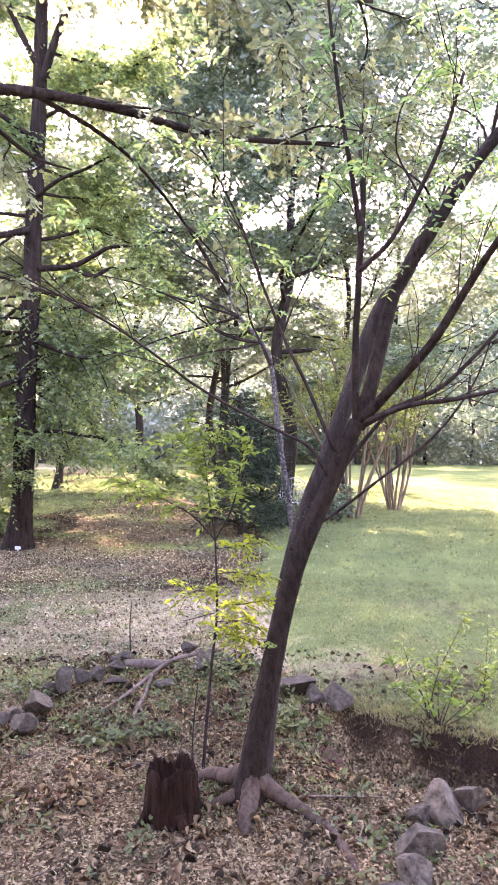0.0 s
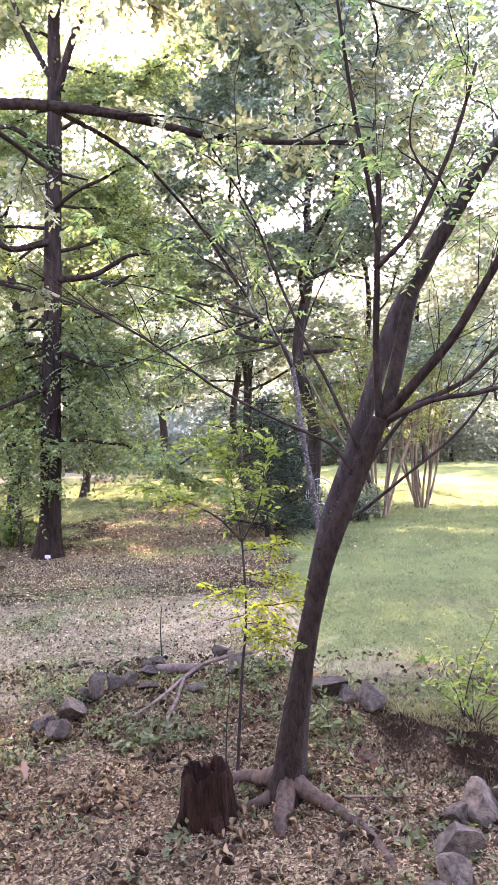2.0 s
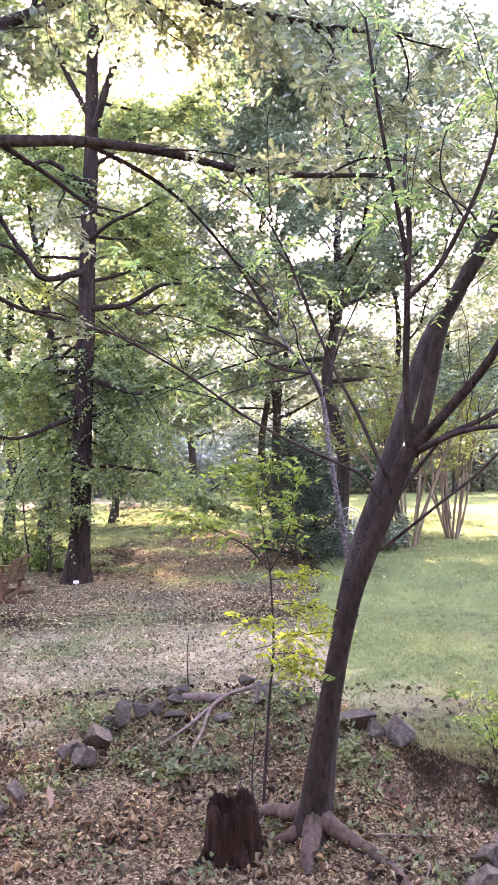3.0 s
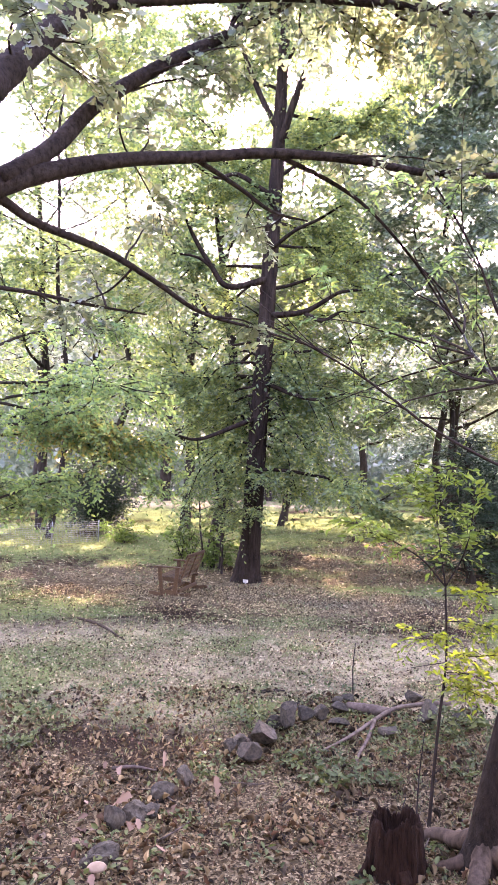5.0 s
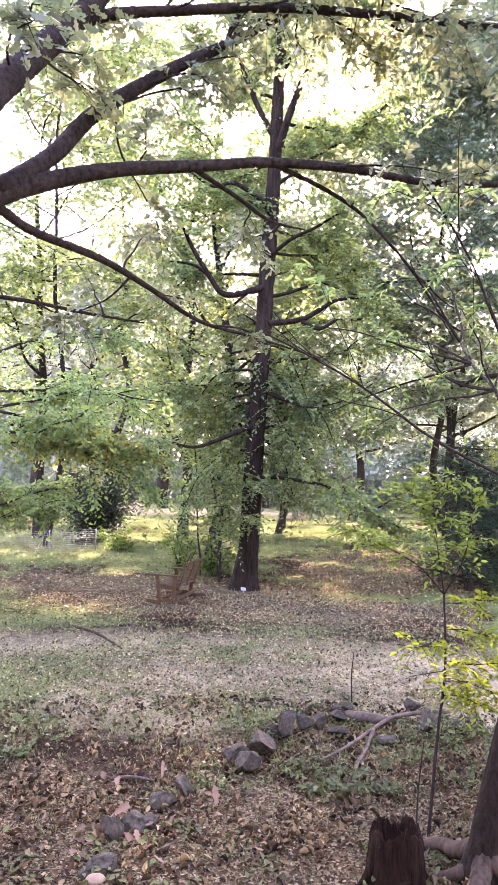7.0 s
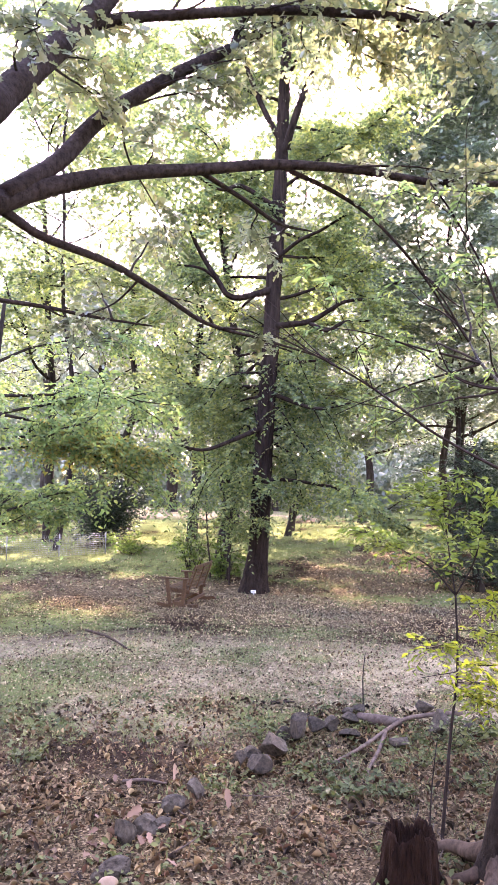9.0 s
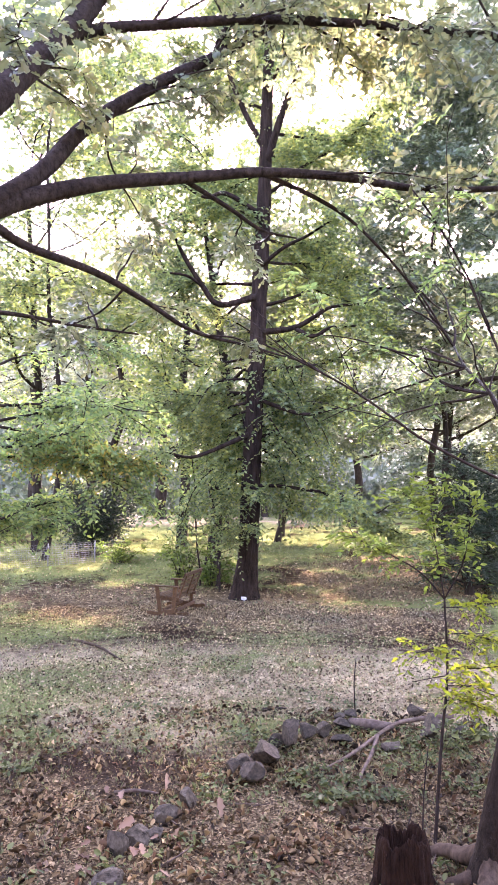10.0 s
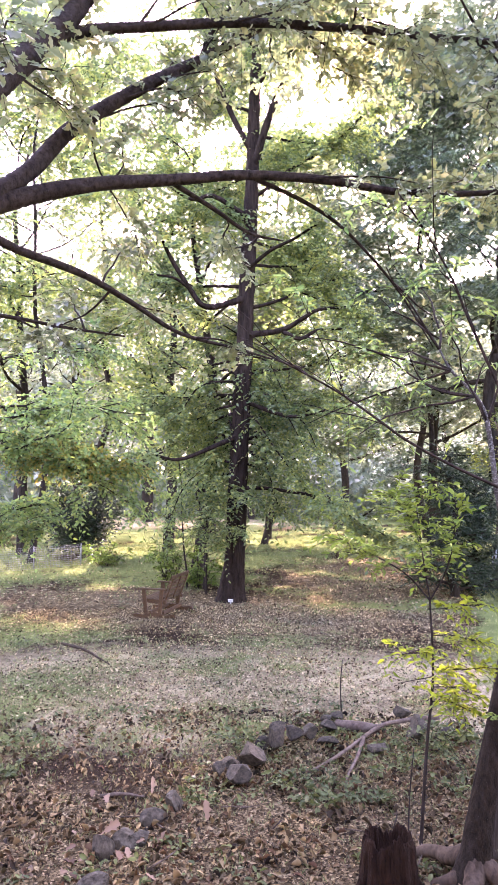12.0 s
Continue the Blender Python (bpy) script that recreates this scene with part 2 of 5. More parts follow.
def part(name, bm, material, parent=None, label="", smooth=False):
    me = bpy.data.meshes.new(name)
    bm.to_mesh(me)
    bm.free()
    return link_mesh(name, me, material, parent, label, smooth)


class Geo:
    """Collects corners and faces of one mesh."""

    def __init__(self):
        self.v, self.f, self.n = [], [], 0

    def add(self, verts, faces):
        self.v.append(np.asarray(verts, float))
        self.f += [tuple(i + self.n for i in f) for f in faces]
        self.n += len(verts)

    def build(self, name, material, parent=None, label="", smooth=True):
        me = bpy.data.meshes.new(name)
        me.from_pydata(np.concatenate(self.v).tolist(), [], self.f)
        return link_mesh(name, me, material, parent, label, smooth)


def unit(a):
    return a / np.maximum(np.linalg.norm(a, axis=-1, keepdims=True), 1e-9)


def spline(points, radii, per=5):
    """A smooth line through a few points, with its radii."""
    p, r = np.array(points, float), np.array(radii, float)
    if len(r) != len(p):
        r = np.interp(np.linspace(0, 1, len(p)), np.linspace(0, 1, len(r)), r)
    q = np.vstack([2 * p[0] - p[1], p, 2 * p[-1] - p[-2]])
    out, rad = [], []
    for i in range(len(p) - 1):
        a, b, c, d = q[i : i + 4]
        for s in np.arange(per) / per:
            out.append(0.5 * (2 * b + (c - a) * s + (2 * a - 5 * b + 4 * c - d) * s * s + (3 * b - a - 3 * c + d) * s**3))
            rad.append(r[i] + (r[i + 1] - r[i]) * s)
    return np.array(out + [p[-1]]), np.array(rad + [r[-1]])


def tube(geo, points, radii, sides=8, per=5, rough=0.0, seed=0):
    """A tapered round limb along the points."""
    p, r = spline(points, radii, per)
    ahead = unit(np.gradient(p, axis=0))
    side = np.cross(ahead[0], (0.31, 0.2, 0.93) if abs(ahead[0][2]) < 0.9 else (1, 0.1, 0))
    ring = np.linspace(0, 2 * math.pi, sides, endpoint=False)
    rng = np.random.default_rng(seed)
    lump = 1 + rough * rng.normal(size=(len(p), sides))
    verts = []
    for i in range(len(p)):
        side = unit(side - ahead[i] * (side @ ahead[i]))
        other = np.cross(ahead[i], side)
        verts.append(p[i] + (r[i] * lump[i])[:, None] * (np.cos(ring)[:, None] * side + np.sin(ring)[:, None] * other))
    faces = [(i * sides + k, i * sides + (k + 1) % sides, (i + 1) * sides + (k + 1) % sides, (i + 1) * sides + k) for i in range(len(p) - 1) for k in range(sides)]
    faces += [tuple(range(sides))[::-1], tuple((len(p) - 1) * sides + k for k in range(sides))]
    geo.add(np.concatenate(verts), faces)


LEAVES = {
    "small": ([(0, 0, 0), (0.45, 0.27, 0.1), (1, 0, 0), (0.55, -0.27, 0.1)], [(0, 2, 1), (0, 3, 2)]),
    "oval": ([(0, 0, 0), (0.3, 0.24, 0.09), (0.68, 0.2, 0.06), (1, 0, -0.06), (0.68, -0.2, 0.06), (0.3, -0.24, 0.09)], [(0, 3, 2, 1), (0, 5, 4, 3)]),
    "long": ([(0, 0, 0), (0.3, 0.14, 0.06), (0.68, 0.12, 0.02), (1, 0, -0.12), (0.68, -0.12, 0.02), (0.3, -0.14, 0.06)], [(0, 3, 2, 1), (0, 5, 4, 3)]),
    "lobed": (
        [(0, 0, 0), (0.2, 0.19, 0.06), (0.36, 0.14, 0.02), (0.52, 0.33, 0.1), (0.68, 0.19, 0.02), (0.86, 0.22, 0.04), (1, 0, -0.06),
         (0.86, -0.22, 0.04), (0.66, -0.19, 0.02), (0.5, -0.33, 0.1), (0.36, -0.14, 0.02), (0.2, -0.19, 0.06)],
        [(0, 2, 1), (0, 4, 3, 2), (0, 6, 5, 4), (0, 8, 7, 6), (0, 10, 9, 8), (0, 11, 10)],
    ),
    "dead": (
        [(0, 0, 0), (0.22, 0.17, 0.2), (0.5, 0.22, 0.28), (0.8, 0.12, 0.16), (1, 0, -0.04), (0.8, -0.13, 0.2), (0.5, -0.2, 0.3), (0.2, -0.16, 0.18), (0.5, 0, 0.0)],
        [(8, 1, 0), (8, 2, 1), (8, 3, 2), (8, 4, 3), (8, 5, 4), (8, 6, 5), (8, 7, 6), (8, 0, 7)],
    ),
    "pointed": ([(0, 0, 0), (0.22, 0.16, 0.06), (0.5, 0.19, 0.06), (0.78, 0.09, 0.0), (1, 0, -0.1), (0.78, -0.09, 0.0), (0.5, -0.19, 0.06), (0.22, -0.16, 0.06)], [(0, 4, 3, 2, 1), (0, 7, 6, 5, 4)]),
    "blade": ([(0, 0.028, 0), (0, -0.028, 0), (0.6, 0.0, 0.12), (1, 0, 0.4)], [(0, 1, 2), (1, 3, 2)]),
}


def leaf_mesh(name, base, along, up, size, kind, material, parent=None, label="", seed=0):
    """One mesh of many leaves: where each begins, its way, its upper side and its length."""
    shape, polys = LEAVES[kind]
    shape = np.array(shape, float)
    rng = np.random.default_rng(seed + 77)
    n, k = len(base), len(shape)
    along = unit(along)
    side = unit(np.cross(up, along))
    normal = np.cross(along, side)
    curl = rng.uniform(0.2, 2.2, (n, 1))
    wide = rng.uniform(0.8, 1.2, (n, 1))
    size = np.broadcast_to(size, (n,)) if np.ndim(size) else np.full(n, size)
    v = base[:, None] + size[:, None, None] * (
        shape[None, :, 0:1] * along[:, None] + (shape[None, :, 1:2] * wide[:, None]) * side[:, None] + (shape[None, :, 2:3] * curl[:, None]) * normal[:, None])
    loops = np.concatenate([np.array(p) for p in polys])
    counts = np.array([len(p) for p in polys])
    all_loops = (loops[None] + k * np.arange(n)[:, None]).ravel()
    totals = np.tile(counts, n)
    starts = np.concatenate([[0], np.cumsum(totals)[:-1]])
    me = bpy.data.meshes.new(name)
    me.vertices.add(n * k)
    me.vertices.foreach_set("co", v.astype(np.float32).ravel())
    me.loops.add(len(all_loops))
    me.loops.foreach_set("vertex_index", all_loops.astype(np.int32))
    me.polygons.add(len(totals))
    me.polygons.foreach_set("loop_start", starts.astype(np.int32))
    me.update(calc_edges=True)
    return link_mesh(name, me, material, parent, label, False)


def sprays(start, way, length, count, rng, droop=0.25, flat=0.7, turn=0.9):
    """Leaves along twigs: for every twig its leaves' places, ways and upper sides."""
    n = len(start)
    way = unit(way)
    s = np.linspace(0.12, 1.0, count)[None, :, None] + rng.uniform(-0.04, 0.04, (n, count, 1))
    down = np.array([0, 0, -1.0])
    at = start[:, None] + length[:, None, None] * (s * way[:, None] + droop * s**2 * down)
    heading = unit(way[:, None] + 2 * droop * s * down)
    flat_side = unit(np.cross(way, [0, 0, 1.0]) + 1e-3)
    sign = np.where(np.arange(count) % 2 == 0, 1.0, -1.0)[None, :, None]
    along = heading * (1 - 0.35 * turn) + sign * turn * flat_side[:, None] + rng.normal(0, 0.35, (n, count, 3))
    up = np.array([0, 0, 1.0]) * flat + rng.normal(0, 1 - flat + 0.15, (n, count, 3))
    return at.reshape(-1, 3), along.reshape(-1, 3), up.reshape(-1, 3)


def along_line(points, rng, count, lo=0.2, hi=1.0):
    """Random places along a line of points, and the line's way there."""
    p = np.array(points, float)
    s = rng.uniform(lo, hi, count) * (len(p) - 1)
    i = np.minimum(s.astype(int), len(p) - 2)
    f = (s - i)[:, None]
    return p[i] * (1 - f) + p[i + 1] * f, unit(p[i + 1] - p[i])


def wander(start, way, length, rng, steps=5, bend=0.25, lift=0.0):
    """A crooked line of points from a start along a way."""
    p, out = np.array(start, float), [np.array(start, float)]
    d = unit(np.array(way, float))
    for _ in range(steps):
        d = unit(d + rng.normal(0, bend, 3) * (1, 1, 0.6) + (0, 0, lift))
        p = p + d * length / steps
        out.append(p.copy())
    return out


def thing(name, place, label, category, group="", kind=""):
    ob = new(name)
    ob.empty_display_size = 0.2
    ob.location = place
    return tagged(ob, label, category, group, kind)


def clad(parent, lines, rng, twigs, leaves, leaf, kind, material, name="crown", twig_len=(0.5, 0.9), droop=0.3, twig_mesh=True, lo=0.25, label="", spread=0.9, flat=0.7):
    """A crown on limbs: twigs off the given lines, leaves along each twig."""
    weights = np.array([sum(np.linalg.norm(np.diff(np.array(l), axis=0), axis=1)) for l in lines])
    share = np.maximum(1, (twigs * weights / weights.sum()).round().astype(int))
    starts, ways = [], []
    for l, c in zip(lines, share):
        s, w = along_line(l, rng, c, lo, 1.0)
        starts.append(s), ways.append(w)
    starts, ways = np.concatenate(starts), np.concatenate(ways)
    ways = unit(ways * 0.55 + rng.normal(0, spread, ways.shape) * (1, 1, 0.55))
    length = rng.uniform(*twig_len, len(starts))
    at, along, up = sprays(starts, ways, length, leaves, rng, droop, flat)
    off = np.array(parent.location)
    crown = leaf_mesh(name, at - off, along, up, rng.uniform(0.6, 1.15, len(at)) * leaf, kind, material, parent, label, int(rng.integers(9999)))
    if twig_mesh:
        geo = Geo()
        for s, w, ln in zip(starts - off, ways, length):
            mid, end = s + w * ln * 0.5 - (0, 0, droop * ln * 0.25), s + w * ln - (0, 0, droop * ln)
            tube(geo, [s, mid, end], [0.0035 * leaf / 0.1, 0.0012], 3, 1)
        tagged(geo.build("twig_growth", TWIG_BARK, parent), kind="stuff")
    return crown


def grow(name, label, base, height, radius, crown_from, spread, leaf, twigs, leaves, seed, bark, leaf_mat, kind="small", lean=(0, 0), limbs=12, subs=4,
         category="tree", group="", twig_len=(0.7, 1.5), droop=0.3, rise=0.55, twig_mesh=False, flat=0.7, profile=None):
    """A tree: trunk, limbs with side branches, and a crown of leaves on twigs."""
    rng = np.random.default_rng(seed)
    root = thing(name, base, label, category, group)
    b = np.array(base, float)
    trunk = [np.array((lean[0] * s * height + rng.normal(0, 0.014 * height) * (s > 0), lean[1] * s * height + rng.normal(0, 0.014 * height) * (s > 0), s * height - 0.1 * (s == 0))) for s in np.linspace(0, 0.92, 8)]
    geo = Geo()
    tube(geo, [trunk[0] - (0, 0, 0.1), trunk[0] + (0, 0, 0.25), *trunk[1:]], [radius * 1.7, radius * 1.15, *(radius * (1 - 0.85 * s) for s in np.linspace(0.1, 1, 7))], 12, 4, 0.03, seed)
    geo.build("trunk", bark, root)
    lines, geo = [], Geo()
    tr = np.array(trunk)
    for i in range(limbs):
        h = crown_from + (0.98 - crown_from) * (i + 0.5) / limbs
        s = h * 7
        k = min(int(s), 6)
        start = tr[k] * (1 - (s - k)) + tr[k + 1] * (s - k)
        turn = 2.4 * i + rng.uniform(-0.5, 0.5)
        rel = (h - crown_from) / (1 - crown_from)
        reach = spread * (profile(rel) if profile else 0.55 + 0.6 * math.sin(math.pi * min(1, rel * 0.85 + 0.12))) * rng.uniform(0.75, 1.1)
        up = rise * (0.3 + 1.6 * rel)
        line = wander(start, (math.cos(turn), math.sin(turn), up), reach, rng, 5, 0.25, 0.03)
        r0 = max(0.02, radius * (1 - h) * 0.55)
        tube(geo, line, [r0, r0 * 0.25 + 0.006], 5, 2, 0.04, seed + i)
        lines.append(line)
        for j in range(subs):
            f = 0.25 + 0.7 * (j + rng.uniform(0, 0.8)) / subs
            k2 = min(int(f * 5), 4)
            at = line[k2] * (1 - (f * 5 - k2)) + line[k2 + 1] * (f * 5 - k2)
            side = unit(np.cross(line[k2 + 1] - line[k2], (0, 0, 1))) * (1 if j % 2 else -1)
            sub = wander(at, unit(line[k2 + 1] - line[k2]) * 0.7 + side * 0.9 + (0, 0, 0.1), reach * 0.42 * (1.2 - f * 0.5), rng, 4, 0.2)
            tube(geo, sub, [r0 * 0.4, 0.008], 3, 1, 0, seed)
            lines.append(sub)
    lines.append(trunk[5:])
    tagged(geo.build("branch_growth", bark, root), kind="stuff")
    clad(root, [[p + b for p in l] for l in lines], rng, twigs, leaves, leaf, kind, leaf_mat, twig_len=twig_len, droop=droop, twig_mesh=twig_mesh, flat=flat)
    return root


# ---- the ground: one sheet, with its cover ----
def oval(x, y, cx, cy, rx, ry, soft=0.35, turn=0.0):
    """1 inside an oval, 0 outside, with a soft rim."""
    c, s = math.cos(turn), math.sin(turn)
    u, v = ((x - cx) * c + (y - cy) * s) / rx, (-(x - cx) * s + (y - cy) * c) / ry
    return np.clip((1 + soft - np.hypot(u, v)) / (2 * soft), 0, 1)


def lumps(x, y, scale, shift=0.0):
    return np.array([noise.noise((a * scale + shift, b * scale - shift, shift)) for a, b in zip(np.ravel(x), np.ravel(y))]).reshape(np.shape(x))


def height_at(x, y):
    """The lie of the land: the hollow dug in the bed, its bank, slight unevenness."""
    x, y = np.asarray(x, float), np.asarray(y, float)
    pit = oval(x, y, 1.36, 5.6, 0.82, 0.62, 0.22, -0.4)
    bank = np.clip((y - 6.24 + 0.6 * (x - 0.75) - 0.05 * np.sin(9 * x) - 0.07 * lumps(x, y, 5.0, 2.0)) / 0.1, 0, 1)
    near = lumps(x, y, 1.6, 3.0) * 0.035 + lumps(x, y, 6.0, 9.0) * 0.012
    far = lumps(x, y, 0.12, 5.0) * 0.22 * np.clip((np.hypot(x, y) - 14) / 20, 0, 1)
    rough = (lumps(x, y, 4.5, 21.0) * 0.1 + lumps(x, y, 11.0, 33.0) * 0.06) * pit
    return near + far + rough * (1 - 0.7 * bank) - 0.4 * pit * (1 - bank)


def cover_at(x, y):
    """Shares of grass, leaf litter and pale dirt."""
    x, y = np.asarray(x, float), np.asarray(y, float)
    bed = np.maximum(oval(x, y, -0.4, 4.6, 2.3, 2.7, 0.18), oval(x, y, -2.5, 2.0, 6.0, 3.6, 0.2))
    track = oval(x, y, -2.4, 8.4, 4.6, 2.0, 0.5, 0.1)
    side = oval(x, y, 1.6, 10.5, 3.4, 1.8, 0.7, 0.2)
    drift = np.maximum(oval(x, y, -5.2, 14.0, 6.5, 2.8, 0.5), oval(x, y, -1.9, 20.5, 3.6, 6.0, 0.35))
    wood = oval(x, y, -22, 50, 12, 9, 0.3)
    patch = lumps(x, y, 0.5, 1.0) + 0.6 * lumps(x, y, 1.7, 4.0)
    grass = np.clip(0.8 + 0.6 * patch - 0.85 * bed - 0.55 * track - 0.08 * side - 0.46 * drift - 0.35 * wood, 0, 1)
    lawn = np.clip((x + 0.05) / 0.5, 0, 1) * np.clip((y - 6.2 + 0.6 * (x - 0.75)) / 0.3, 0, 1)
    grass = np.maximum(grass, lawn * (0.78 + 0.08 * np.clip((y - 8) / 4, 0, 1) + 0.3 * patch))
    grass = grass * (1 - oval(x, y, 1.36, 5.45, 0.95, 0.68, 0.15, -0.4))
    grass = np.where((x > 2.5) & (y > 12), np.maximum(grass, 0.95), grass)
    grass = np.maximum(grass, oval(x, y, -1.5, 8.6, 6.5, 3.0, 0.4) * np.clip(0.47 + 0.55 * patch, 0, 0.75))
    litter = (1 - 0.85 * lawn) * np.clip(0.16 + 0.7 * bed + 0.5 * track + 0.75 * drift + 0.3 * wood + 0.3 * patch, 0, 1)
    dirt = np.clip(0.3 + 0.75 * track + 0.5 * wood + 0.15 * side - 0.35 * bed, 0, 1)
    return grass, litter, dirt


def build_ground():
    azimuths = np.radians(np.concatenate([np.arange(-60, 75, 0.65), np.arange(75, 300, 7.5)]))
    rings = np.concatenate([[0.3, 1.0, 1.8], np.arange(2.4, 11, 0.062), 11 * 1.045 ** np.arange(0, 110)])
    rings = rings[rings < 900]
    x, y = -np.sin(azimuths)[None] * rings[:, None], np.cos(azimuths)[None] * rings[:, None]
    z = height_at(x, y)
    n, k = x.shape
    verts = np.stack([x, y, z], -1).reshape(-1, 3)
    faces = [(i * k + j, i * k + (j + 1) % k, (i + 1) * k + (j + 1) % k, (i + 1) * k + j) for i in range(n - 1) for j in range(k)]
    faces = [f[::-1] for f in faces] + [tuple(range(k))]
    me = bpy.data.meshes.new("ground")
    me.from_pydata(verts.tolist(), [], faces)
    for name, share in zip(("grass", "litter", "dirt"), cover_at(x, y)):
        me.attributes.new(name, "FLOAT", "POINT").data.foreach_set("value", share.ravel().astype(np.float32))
    # bank face left to the dark soil, which carries its damp and its shade
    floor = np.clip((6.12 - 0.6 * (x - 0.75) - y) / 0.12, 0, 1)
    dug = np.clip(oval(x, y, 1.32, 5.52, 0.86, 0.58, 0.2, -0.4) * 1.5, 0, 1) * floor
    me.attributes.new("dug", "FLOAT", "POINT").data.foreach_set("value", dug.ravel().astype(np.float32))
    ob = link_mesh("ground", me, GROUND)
    return tagged(ob, "uneven yard of turf, pale trodden dirt and leaf litter", "ground", kind="structure")


build_ground()


def on_ground(x, y, lift=0.0):
    return (x, y, float(height_at(np.array([x]), np.array([y]))[0]) + lift)


def scatter(rng, count, lo, hi, near, far, keep):
    """Places on the ground in a fan of azimuths, kept by a share of the cover."""
    az = np.radians(rng.uniform(lo, hi, count))
    r = np.sqrt(rng.uniform(near**2, far**2, count))
    x, y = -np.sin(az) * r, np.cos(az) * r
    ok = rng.uniform(size=count) < keep(x, y)
    x, y = x[ok], y[ok]
    return np.stack([x, y, height_at(x, y)], -1)


def strew(name, label, at, rng, size, kind, material, category, lie=0.25, lift=0.006):
    along = rng.normal(size=at.shape) * (1, 1, lie)
    up = np.array([0, 0, 1.0]) + rng.normal(0, lie, at.shape)
    at = at + np.stack([0 * at[:, 0], 0 * at[:, 0], rng.uniform(0.3, 3, len(at)) * lift], -1)
    ob = leaf_mesh(name, at, along, up, size[0] + (size[1] - size[0]) * rng.uniform(0, 1, len(at)) ** 1.8, kind, material)
    return tagged(ob, label, category, kind="stuff")


rng = np.random.default_rng(5)
litter_near = scatter(rng, 46000, -26, 44, 2.9, 8.0, lambda x, y: np.clip(cover_at(x, y)[1] * 1.1, 0.12, 1) * np.clip(0.62 + 1.1 * lumps(x, y, 1.6, 40.0) + 0.7 * lumps(x, y, 5.0, 44.0), 0.1, 1) * (1 - 0.96 * oval(x, y, 1.36, 5.55, 0.85, 0.66, 0.15, -0.4)))
strew("fallen_leaves", "dry brown and pale curled oak leaves lying on the soil", litter_near, rng, (0.018, 0.075), "dead", DRY_LEAF, "leaf litter", 0.75)
big = np.stack([rng.normal(-2.25, 0.26, 26), rng.normal(4.45, 0.34, 26), np.zeros(26)], -1)
big[:, 2] = height_at(big[:, 0], big[:, 1]) + 0.03
strew("large_fallen_leaves", "large dry pinkish-brown lobed leaves by the sunk stones", big, rng, (0.07, 0.15), "lobed", ROSE_LEAF, "leaf litter", 0.6, 0.012)
bits = scatter(rng, 70000, -26, 44, 2.9, 7.5, lambda x, y: cover_at(x, y)[1] * (1 - 0.9 * oval(x, y, 1.36, 5.55, 0.85, 0.66, 0.15, -0.4)))
strew("leaf_fragments", "crumbled leaf fragments on dark soil", bits, rng, (0.008, 0.034), "small", DRY_LEAF, "leaf litter", 0.6, 0.004)
litter_mid = scatter(rng, 125000, -24, 42, 7.5, 15.0, lambda x, y: np.clip(cover_at(x, y)[1] * 1.1, 0.12, 1) * np.where(x > 0.2, 0.14, 1.0))
strew("fallen_leaves", "fine pale and brown leaves trodden over the dirt", litter_mid, rng, (0.016, 0.055), "small", PALE_LEAF, "leaf litter", 0.6)
litter_far = scatter(rng, 24000, -24, 42, 15.0, 26.0, lambda x, y: np.clip(cover_at(x, y)[1], 0.08, 1))
strew("fallen_leaves", "dry brown leaves drifted under the trees", litter_far, rng, (0.05, 0.09), "small", PALE_LEAF, "leaf litter", 0.45)


def sow_grass(name, label, at, rng, size, blades, material=None):
    at = np.repeat(at, blades, 0) + rng.normal(0, 0.02, (len(at) * blades, 3)) * (1, 1, 0)
    along = rng.normal(0, 0.45, at.shape) * (1, 1, 0) + (0, 0, 1.0)
    ob = leaf_mesh(name, at - (0, 0, 0.004), along, rng.normal(size=at.shape), rng.uniform(*size, len(at)), "blade", material or GRASS)
    return tagged(ob, label, "grass", kind="stuff")


turf_near = scatter(rng, 26000, -26, 42, 3.4, 12.0, lambda x, y: np.clip(cover_at(x, y)[0] * 0.9 + 0.1, 0, 1))
sow_grass("grass", "short thin lawn grass, green with straw blades", turf_near, rng, (0.018, 0.055), 5)
lip = np.stack([rng.uniform(0.2, 2.6, 1500), np.zeros(1500), np.zeros(1500)], -1)
lip[:, 1] = 6.3 - 0.6 * (lip[:, 0] - 0.75) + np.abs(rng.normal(0, 0.32, 1500))
lip[:, 2] = height_at(lip[:, 0], lip[:, 1])
sow_grass("grass", "dry straw-coloured grass along the lip of the hollow", lip, rng, (0.015, 0.055), 5, STRAW)
turf_far = scatter(rng, 28000, -24, 42, 12.0, 34.0, lambda x, y: cover_at(x, y)[0])
sow_grass("grass", "short mown lawn in tree shade", turf_far, rng, (0.04, 0.09), 3)


# ---- trees by name ----
def limb_on(root, name, points, radii, bark, sides=8, per=5, rough=0.02, seed=0, label="", z_to=None):
    geo = Geo()
    tube(geo, np.array(points) - np.array(root.location), radii, sides, per, rough, seed)
    return geo.build(name, bark, root, label)


